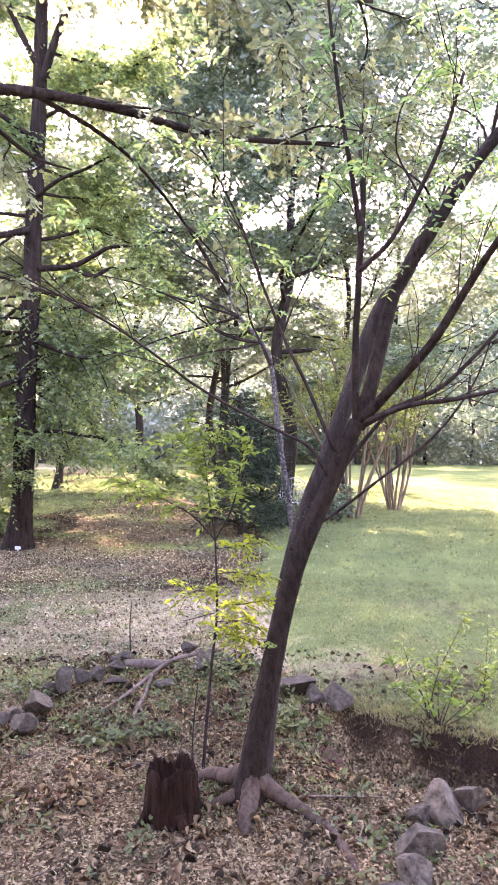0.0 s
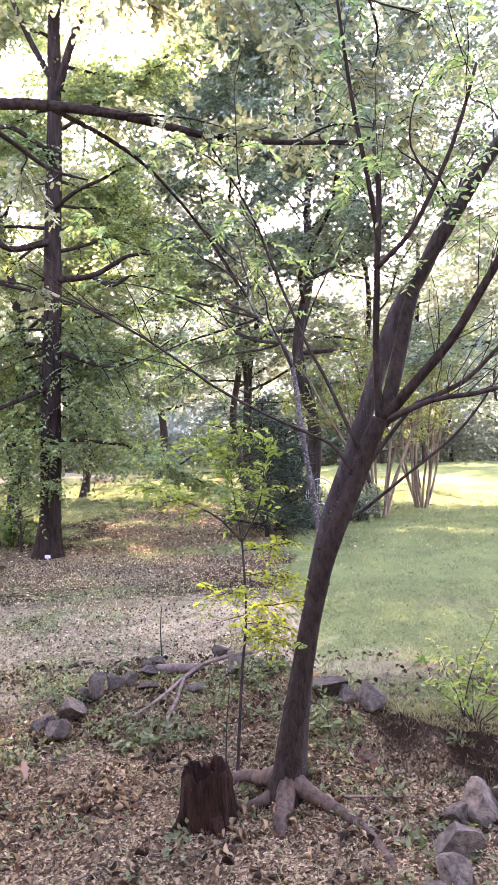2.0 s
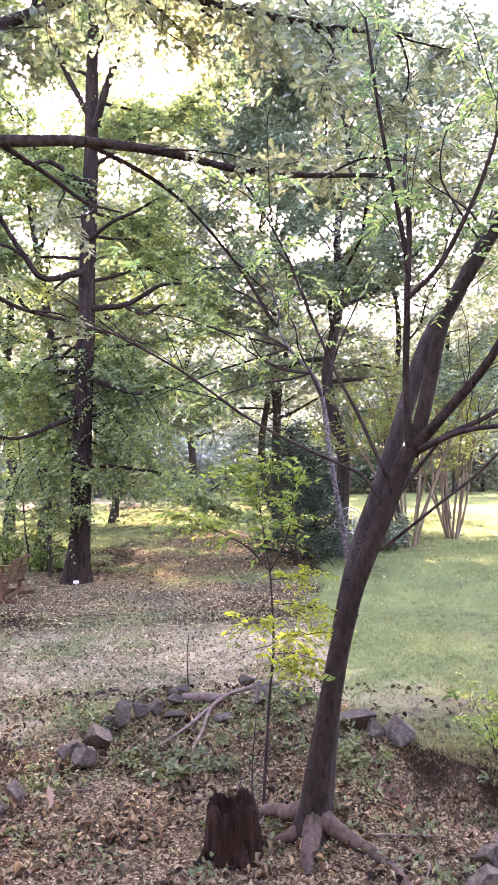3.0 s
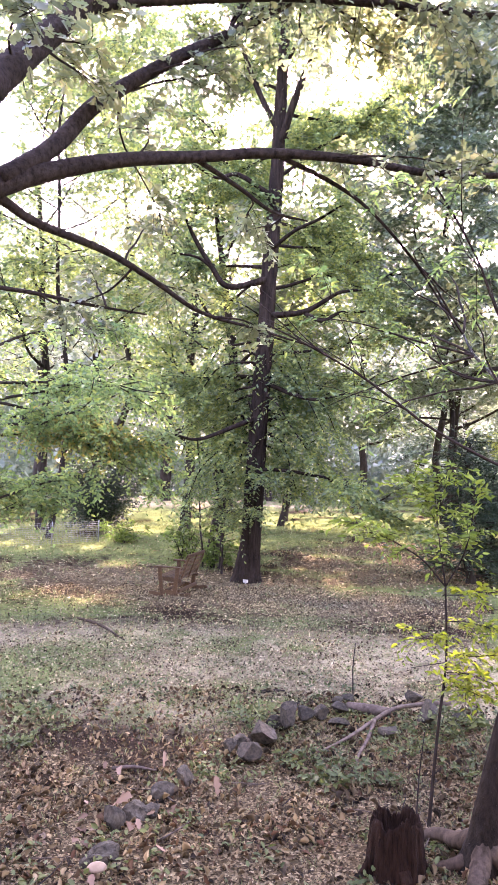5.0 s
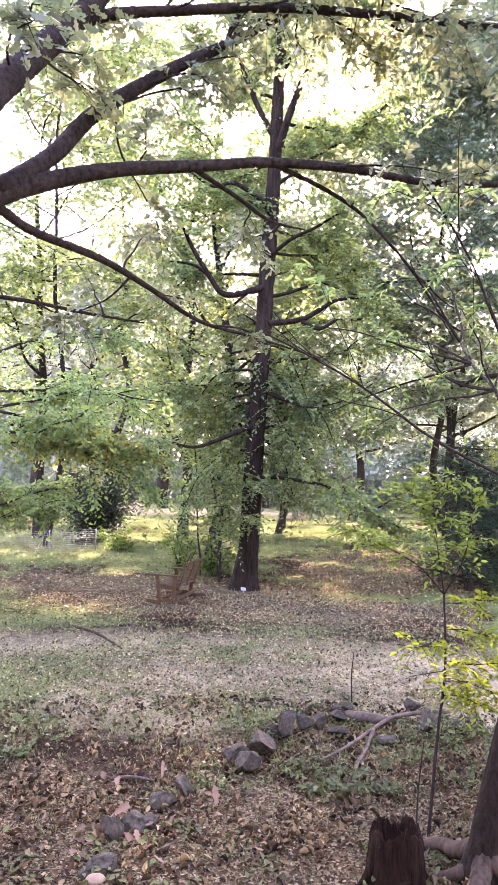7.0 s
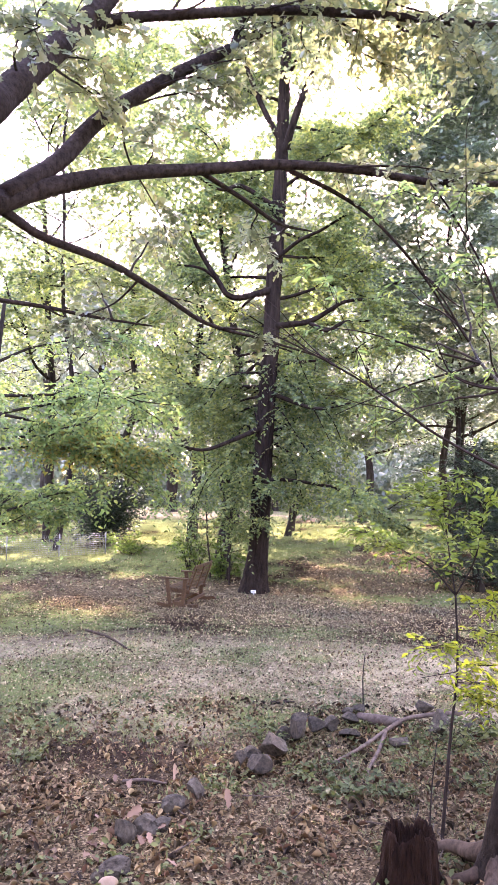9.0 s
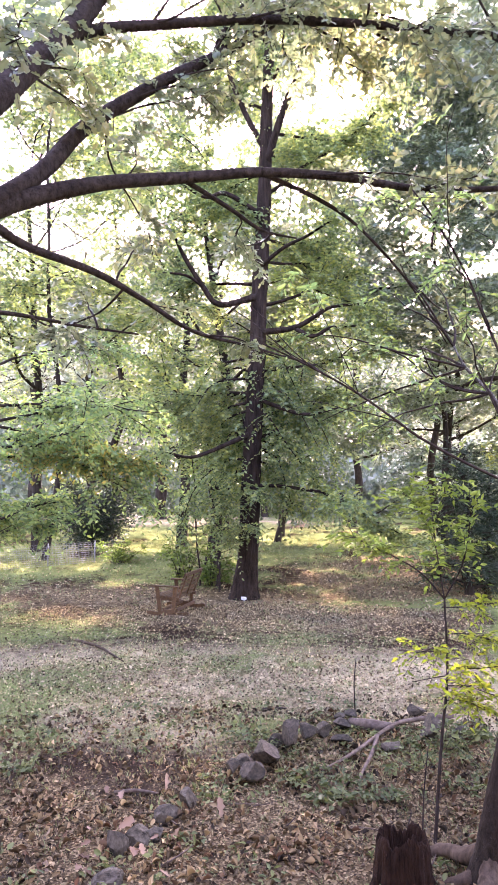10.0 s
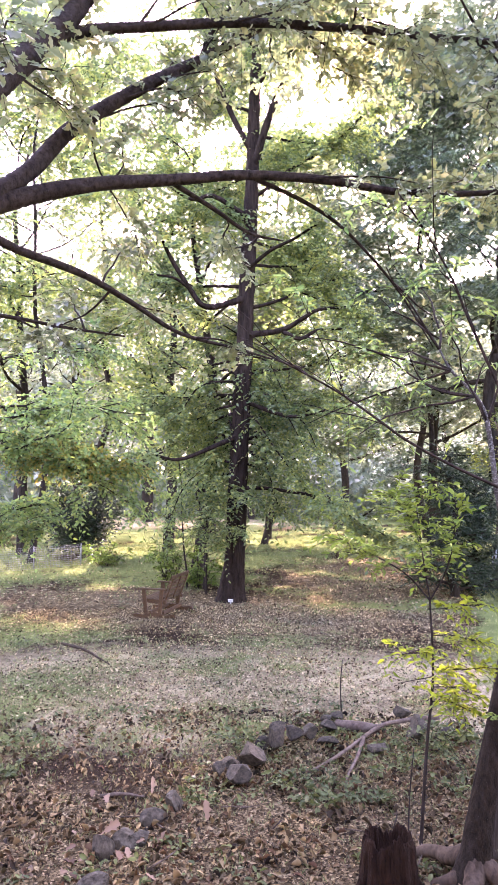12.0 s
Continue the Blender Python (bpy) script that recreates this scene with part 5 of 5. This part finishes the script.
for i, (x, y, h, w) in enumerate(((-1.73, 6.31, 0.16, 0.2), (-1.4, 5.79, 0.12, 0.2), (-1.08, 5.58, 0.1, 0.16), (-0.5, 6.49, 0.2, 0.25), (-0.66, 6.3, 0.16, 0.2), (-0.2, 7.11, 0.25, 0.3), (0.0, 6.66, 0.25, 0.3), (-3.74, 5.32, 0.12, 0.15), (-2.1, 6.62, 0.18, 0.2), (-1.95, 5.35, 0.14, 0.15),
                                  (-0.75, 5.72, 0.1, 0.2), (0.37, 5.76, 0.22, 0.15), (0.48, 5.46, 0.18, 0.15), (-1.93, 6.4, 0.15, 0.15), (0.25, 6.11, 0.2, 0.2), (-1.17, 6.0, 0.12, 0.2), (-0.1, 6.1, 0.18, 0.2), (0.1, 7.3, 0.25, 0.3), (-0.35, 6.9, 0.3, 0.25))):
    weed(x, y, h, w, 0.04 + 0.015 * (i % 3), 20 + 6 * (i % 4), 1200 + i, WEED_LEAF)

# the shrub on the bank of the hollow
weed(1.6, 6.0, 0.58, 0.55, 0.07, 70, 1301, LIGHT_LEAF, name="bank_shrub", label="small shrub with bright light-green leaves on the bank", stems=9, category="shrub", group="bank plants")
# the tall shoots' paler leaf colour stands for glare on their leaves
weed(1.53, 6.1, 1.05, 0.07, 0.075, 40, 1302, MYRTLE_LEAF, "long", name="tall_shoot", label="tall thin shoot, glare put into its pale leaf colour", stems=2, group="bank plants")
weed(1.47, 7.1, 0.34, 0.05, 0.09, 4, 1303, LIGHT_LEAF, name="seedling", label="single seedling with a few light leaves", stems=1, group="bank plants")
weed(2.05, 6.3, 0.8, 0.1, 0.08, 26, 1304, MYRTLE_LEAF, "long", name="tall_shoot", label="tall thin shoot, glare put into its pale leaf colour", stems=2, group="bank plants")
weed(1.4, 5.92, 0.1, 0.2, 0.09, 12, 1305, WEED_LEAF, "long", name="fern", label="small pale fern at the lip of the hollow", stems=4, group="bank plants")

rng = np.random.default_rng(77)
low = scatter(rng, 2600, -26, 42, 3.2, 8.2, lambda x, y: np.clip(0.2 + 1.5 * lumps(x, y, 0.9, 12.0), 0, 1) * cover_at(x, y)[1])
low = np.repeat(low, 9, 0) + rng.normal(0, 0.04, (len(low) * 9, 3)) * (1, 1, 0.3) + (0, 0, 0.03)
tagged(leaf_mesh("ground_weeds", low, rng.normal(size=low.shape) * (1, 1, 0.4) + (0, 0, 0.25), rng.normal(0, 0.4, low.shape) + (0, 0, 1), rng.uniform(0.025, 0.065, len(low)), "oval", WEED_LEAF), "small green seedlings and ivy among the litter", "weeds", kind="stuff")


def soil_clods():
    """Loose clods of dug soil in the hollow and on its bank."""
    rng = np.random.default_rng(88)
    geo = Geo()
    corners = np.array([(1, 0, 0), (-1, 0, 0), (0, 1, 0), (0, -1, 0), (0, 0, 1), (0, 0, -1)], float)
    faces = [(0, 2, 4), (2, 1, 4), (1, 3, 4), (3, 0, 4), (2, 0, 5), (1, 2, 5), (3, 1, 5), (0, 3, 5)]
    for _ in range(500):
        x, y = rng.normal(1.36, 0.42), rng.normal(5.55, 0.3)
        size = rng.uniform(0.003, 0.01) * rng.choice((1, 1, 1, 1.8))
        spin = np.array(Euler(rng.uniform(0, 3, 3)).to_matrix())
        geo.add((corners * size * rng.uniform(0.35, 1.6, (6, 1))) @ spin + on_ground(x, y, size * 0.2), faces)
    return tagged(geo.build("soil_clods", CLOD, smooth=False), "loose crumbs of dark red-brown dug soil", "soil", kind="stuff")


soil_clods()


def mushroom():
    base = on_ground(-2.12, 3.84)
    root = thing("mushroom", base, "cream mushroom with an orange-tinged rim", "mushroom")
    for name, prof in (("cap", [(0.0, 0.075), (0.03, 0.073), (0.05, 0.066), (0.06, 0.055), (0.052, 0.05), (0.0, 0.048)]), ("stalk", [(0.0, 0.05), (0.016, 0.05), (0.02, 0.02), (0.024, -0.02), (0.0, -0.02)])):
        verts, faces, k = [], [], 18
        for r, z in prof:
            verts += [(max(r, 1e-4) * math.cos(2 * math.pi * i / k), max(r, 1e-4) * math.sin(2 * math.pi * i / k), z) for i in range(k)]
        for j in range(len(prof) - 1):
            faces += [(j * k + i, (j + 1) * k + i, (j + 1) * k + (i + 1) % k, j * k + (i + 1) % k) for i in range(k)]
        geo = Geo()
        geo.add(verts, faces)
        geo.build(name, MUSHROOM, root)


mushroom()


# ---- the garden bench by the oak ----
def block(size, m, bevel=0.006):
    """A board with softened edges."""
    bm = bmesh.new()
    bmesh.ops.create_cube(bm, size=1, matrix=m @ Matrix.Diagonal((*size, 1)))
    bmesh.ops.bevel(bm, geom=bm.edges[:], offset=bevel, segments=1, affect="EDGES")
    return bm


def glider_bench(m):
    """A wooden glider: curved base rails, legs, slatted seat and back, flat arms. It faces its own -y; its length runs along x."""
    root = thing("garden_bench", m.translation, "brown-stained wooden slatted glider bench beside the oak", "bench")
    root.matrix_world = m
    long = 1.25
    for x in (-long / 2, long / 2):
        geo = Geo()
        n = 15
        verts, s = [], np.linspace(-0.48, 0.48, n)
        for y in s:
            low, top = 0.0 + 0.02 * (abs(y) > 0.4), 0.105 + 0.03 * math.cos(2 * math.pi * y / 0.48) - 0.055 * (abs(y) / 0.48) ** 4
            verts += [(x - 0.022, y, low), (x + 0.022, y, low), (x + 0.022, y, top), (x - 0.022, y, top)]
        faces = [(4 * i + k, 4 * i + (k + 1) % 4, 4 * i + 4 + (k + 1) % 4, 4 * i + 4 + k) for i in range(n - 1) for k in range(4)] + [(0, 1, 2, 3)[::-1], tuple(4 * n - 4 + k for k in range(4))]
        geo.add(verts, [f[::-1] for f in faces])
        geo.build("base_rail", BENCH_WOOD, root, smooth=False)
        part("front_leg", block((0.045, 0.085, 0.56), pose(x, -0.22, 0.34, 8)), BENCH_WOOD, root)
        part("rear_leg", block((0.045, 0.085, 0.56), pose(x, 0.14, 0.34, -5)), BENCH_WOOD, root)
        part("armrest", block((0.11, 0.62, 0.03), pose(x, -0.07, 0.63, -1)), BENCH_WOOD, root)
        part("seat_rail", block((0.04, 0.54, 0.08), pose(x * 0.94, -0.02, 0.36, -5)), BENCH_WOOD, root)
    part("cross_beam", block((long, 0.045, 0.07), pose(0, -0.1, 0.12)), BENCH_WOOD, root)
    part("cross_beam", block((long, 0.045, 0.07), pose(0, 0.2, 0.12)), BENCH_WOOD, root)
    for i in range(7):
        part("seat_slat", block((long - 0.06, 0.062, 0.022), pose(0, -0.27 + 0.078 * i, 0.418 - 0.006 * i, -5)), BENCH_WOOD, root)
    for x in (-0.52, 0.0, 0.52):
        part("back_post", block((0.05, 0.03, 0.54), pose(x, 0.305, 0.6, -20)), BENCH_WOOD, root)
    for i in range(6):
        part("back_slat", block((long - 0.04, 0.02, 0.06), pose(0, 0.195 + 0.03 * i, 0.44 + 0.0805 * i, -20)), BENCH_WOOD, root)
    part("top_rail", block((long, 0.028, 0.075), pose(0, 0.378, 0.885, -20)), BENCH_WOOD, root)
    return root


glider_bench(Matrix.Translation(on_ground(-5.62, 13.1)) @ pose(0, 0, 0, 0, 0, -86) @ Matrix.Scale(0.86, 4))


# small pale marker at the foot of the oak
def marker():
    root = thing("plant_marker", on_ground(-4.78, 14.72), "small white marker at the foot of the oak", "marker")
    part("plate", block((0.11, 0.03, 0.06), pose(0, 0, 0.06, 15), 0.004), PAPER, root)
    part("stake", block((0.02, 0.012, 0.12), pose(0, 0.015, 0.02), 0.002), PAPER, root)


marker()


# ---- white iron seat among the shrubs ----
def iron_seat(m):
    root = thing("garden_chair", m.translation, "white painted iron garden chair with an arched back", "chair")
    root.matrix_world = m

    def rod(name, pts, r=0.012, label=""):
        geo = Geo()
        tube(geo, pts, [r], 6, 6)
        return geo.build(name, WHITE_METAL, root, label)

    for x in (-0.42, 0.42):
        for y in (-0.22, 0.22):
            rod("leg", [(x, y, -0.02), (x * 0.97, y * 0.9, 0.25), (x * 0.95, y * 0.9, 0.45)], 0.014)
        rod("arm", [(x, -0.22, 0.45), (x * 1.04, -0.2, 0.64), (x * 1.03, 0.0, 0.68), (x, 0.22, 0.66)])
    rod("back_arch", [(-0.42, 0.22, 0.44), (-0.41, 0.24, 0.8), (-0.26, 0.26, 1.06), (0, 0.27, 1.16), (0.26, 0.26, 1.06), (0.41, 0.24, 0.8), (0.42, 0.22, 0.44)], 0.018)
    rod("inner_arch", [(-0.24, 0.23, 0.46), (-0.24, 0.24, 0.75), (0, 0.26, 0.98), (0.24, 0.24, 0.75), (0.24, 0.23, 0.46)])
    for i in range(9):
        x = -0.36 + 0.09 * i
        rod("back_bar", [(x, 0.225, 0.46), (x, 0.24, 0.7), (x, 0.255, 1.12 - 1.3 * x * x)], 0.008)
    rod("cross_bar", [(-0.41, 0.235, 0.72), (0, 0.25, 0.74), (0.41, 0.235, 0.72)], 0.01)
    for i in range(8):
        part("seat_slat", block((0.86, 0.035, 0.012), pose(0, -0.21 + 0.06 * i, 0.455), 0.003), WHITE_METAL, root)


iron_seat(Matrix.Translation(on_ground(1.22, 20.7)) @ pose(0, 0, 0, 0, 0, -12))


# ---- low wire fence ----
def wire_fence(a, b, high):
    a, b = np.array(on_ground(*a)), np.array(on_ground(*b))
    root = thing("wire_fence", a, "low galvanised wire mesh fence on thin posts", "fence")
    run = b - a
    long = np.linalg.norm(run[:2])
    for i in range(4):
        p = run * i / 3
        geo = Geo()
        tube(geo, [p - (0, 0, 0.1), p + (0, 0, high + 0.06)], [0.016], 6, 2)
        geo.build("post", WIRE, root)
    for j in range(11):
        geo = Geo()
        tube(geo, [run * s + (0, 0, 0.02 + high * j / 10) for s in (0, 0.33, 0.67, 1)], [0.0028], 4, 2)
        geo.build("wire", WIRE, root)
    for i in range(int(long / 0.055)):
        p = run * (i + 0.5) / int(long / 0.055)
        geo = Geo()
        tube(geo, [p + (0, 0, 0.01), p + (0, 0, high)], [0.0024], 4, 1)
        geo.build("wire", WIRE, root)


wire_fence((-13.6, 15.6), (-11.6, 20.4), 0.62)


# ---- a pale house far off between the trees ----
def house(m):
    root = thing("house", m.translation, "pale single-storey house far off between the trees", "house")
    root.matrix_world = m
    wide, deep, high = 14.0, 8.0, 2.7
    for x, y, sx, sy in ((0, -deep / 2, wide, 0.2), (0, deep / 2, wide, 0.2), (-wide / 2, 0, 0.2, deep - 0.2), (wide / 2, 0, 0.2, deep - 0.2)):
        part("wall", block((sx, sy, high), pose(x, y, high / 2), 0.01), HOUSE_WALL, root)
    geo = Geo()
    w, d = wide / 2 + 0.5, deep / 2 + 0.5
    geo.add([(-w, -d, high), (w, -d, high), (w, d, high), (-w, d, high), (-w + 2.5, 0, high + 1.5), (w - 2.5, 0, high + 1.5)], [(0, 1, 5, 4), (2, 3, 4, 5), (1, 2, 5), (3, 0, 4), (3, 2, 1, 0)])
    geo.build("roof", HOUSE_ROOF, root, smooth=False)
    for x in (-4.6, -1.6, 4.4):
        win = part("window", block((1.3, 0.08, 1.3), pose(x, -deep / 2 - 0.11, 1.6), 0.01), WHITE_METAL, root)
        part("pane", block((1.1, 0.04, 1.1), pose(x, -deep / 2 - 0.15, 1.6), 0.005), DARK_GLASS, win)
    part("door", block((1.0, 0.08, 2.05), pose(1.6, -deep / 2 - 0.11, 1.05), 0.01), HOUSE_ROOF, root)


# unseen plain wall added at the camera's back to block sky light
tagged(part("wall_south", block((16.0, 0.3, 5.6), pose(0, -2.6, 2.7), 0.02), HOUSE_WALL), "unseen plain pale siding wall added to block sky light", "wall", kind="structure")

house(Matrix.Translation(on_ground(-45.0, 86.0)) @ pose(0, 0, 0, 0, 0, 28))


# ---- the leafy tree at the edge of the bed's far side, with long drooping leaves ----
def side_tree():
    base = np.array(on_ground(-8.4, 10.0))
    root = thing("side_tree", base, "small spreading tree with glossy drooping leaves", "tree")
    limb_on(root, "trunk", [base - (0, 0, 0.2), base + (0.05, 0, 0.8), base + (0.2, 0.1, 2.2), base + (0.3, 0.2, 3.8), base + (0.4, 0.3, 5.4)], [0.13, 0.1, 0.085, 0.06, 0.03], FAR_BARK, 10, 5, 0.03, 4)
    rng = np.random.default_rng(55)
    lines = []
    for i, (z, dx, dy, dz) in enumerate(((1.1, 1.15, 0.4, 0.3), (1.4, 1.1, 0.7, 0.3), (1.6, 1.3, 1.2, 0.3), (2.8, 1.8, 0.9, 0.6), (3.5, 2.6, 1.8, 0.3), (3.2, 2.0, 2.6, 0.5), (3.0, 2.4, 0.8, 0.7), (3.4, 2.5, 1.6, 0.7), (3.8, 1.8, 2.2, 0.9), (4.3, 1.6, 1.0, 0.8),
                                         (1.8, -1.2, 1.5, 0.6), (2.6, 0.4, -1.8, 0.6), (3.2, -1.5, -0.5, 0.7))):
        start = base + (0.06 * z, 0.04 * z, z)
        line = wander(start, (dx, dy * 0.7, dz), math.hypot(dx, dy) * rng.uniform(0.95, 1.15), rng, 6, 0.2, -0.02)
        limb_on(root, "limb", line, [0.032, 0.006], FAR_BARK, 6, 4, 0.02, i)
        lines.append(line)
        for _ in range(4):
            s, w = along_line(line, rng, 1, 0.3, 1)
            sub = wander(s[0], w[0] + rng.normal(0, 0.5, 3) * (1, 1, 0.5), rng.uniform(0.5, 1.1), rng, 4, 0.15)
            limb_on(root, "branch", sub, [0.01, 0.003], FAR_BARK, 4, 2, 0, i)
            lines.append(sub)
    clad(root, lines, rng, 1350, 9, 0.1, "oval", SIDE_LEAF, twig_len=(0.25, 0.5), droop=0.55, lo=0.2, flat=0.45)
    gold = [lines[k] for k in (15, 16, 17, 18, 20)]
    clad(root, gold, rng, 330, 9, 0.1, "oval", GOLD_LEAF, name="yellowed_spray", twig_len=(0.25, 0.5), droop=0.5, lo=0.3, flat=0.45, label="yellow-green turning leaves")


side_tree()


# ---- thin saplings beside the oak ----
def thin_sapling(x, y, high, seed):
    base = np.array(on_ground(x, y))
    rng = np.random.default_rng(seed)
    root = thing("thin_sapling", base, "thin upright sapling with sparse light leaves beside the oak", "tree", "thin saplings")
    stem = wander(base - (0, 0, 0.1), (0.02, 0, 1), high, rng, 7, 0.05)
    limb_on(root, "stem", stem, [0.026, 0.02, 0.008], TWIG_BARK, 7, 4, 0.03, seed)
    lines = []
    for i in range(9):
        s, w = along_line(stem, rng, 1, 0.35, 1.0)
        line = wander(s[0], (math.cos(2.4 * i), math.sin(2.4 * i), 0.5), rng.uniform(0.5, 1.1), rng, 4, 0.15)
        limb_on(root, "branch", line, [0.008, 0.003], TWIG_BARK, 5, 3, 0, i)
        lines.append(line)
    clad(root, lines, rng, 90, 10, 0.09, "oval", SIDE_LEAF, twig_len=(0.2, 0.4), droop=0.3, lo=0.3)


thin_sapling(-6.0, 16.4, 4.6, 71)
thin_sapling(-6.55, 16.7, 3.6, 72)
thin_sapling(-5.75, 15.9, 2.2, 73)


# ---- a small dark stump far off in the clearing ----
def far_stump():
    root = thing("far_stump", on_ground(-10.3, 72.0), "small dark stump in the sunlit clearing", "stump")
    geo = Geo()
    tube(geo, [(0, 0, -0.1), (0, 0, 0.2), (0.03, 0, 0.55), (0.05, 0.02, 0.8)], [0.5, 0.42, 0.36, 0.3], 12, 3, 0.06, 5)
    geo.build("trunk_base", STUMP_WOOD, root)


far_stump()
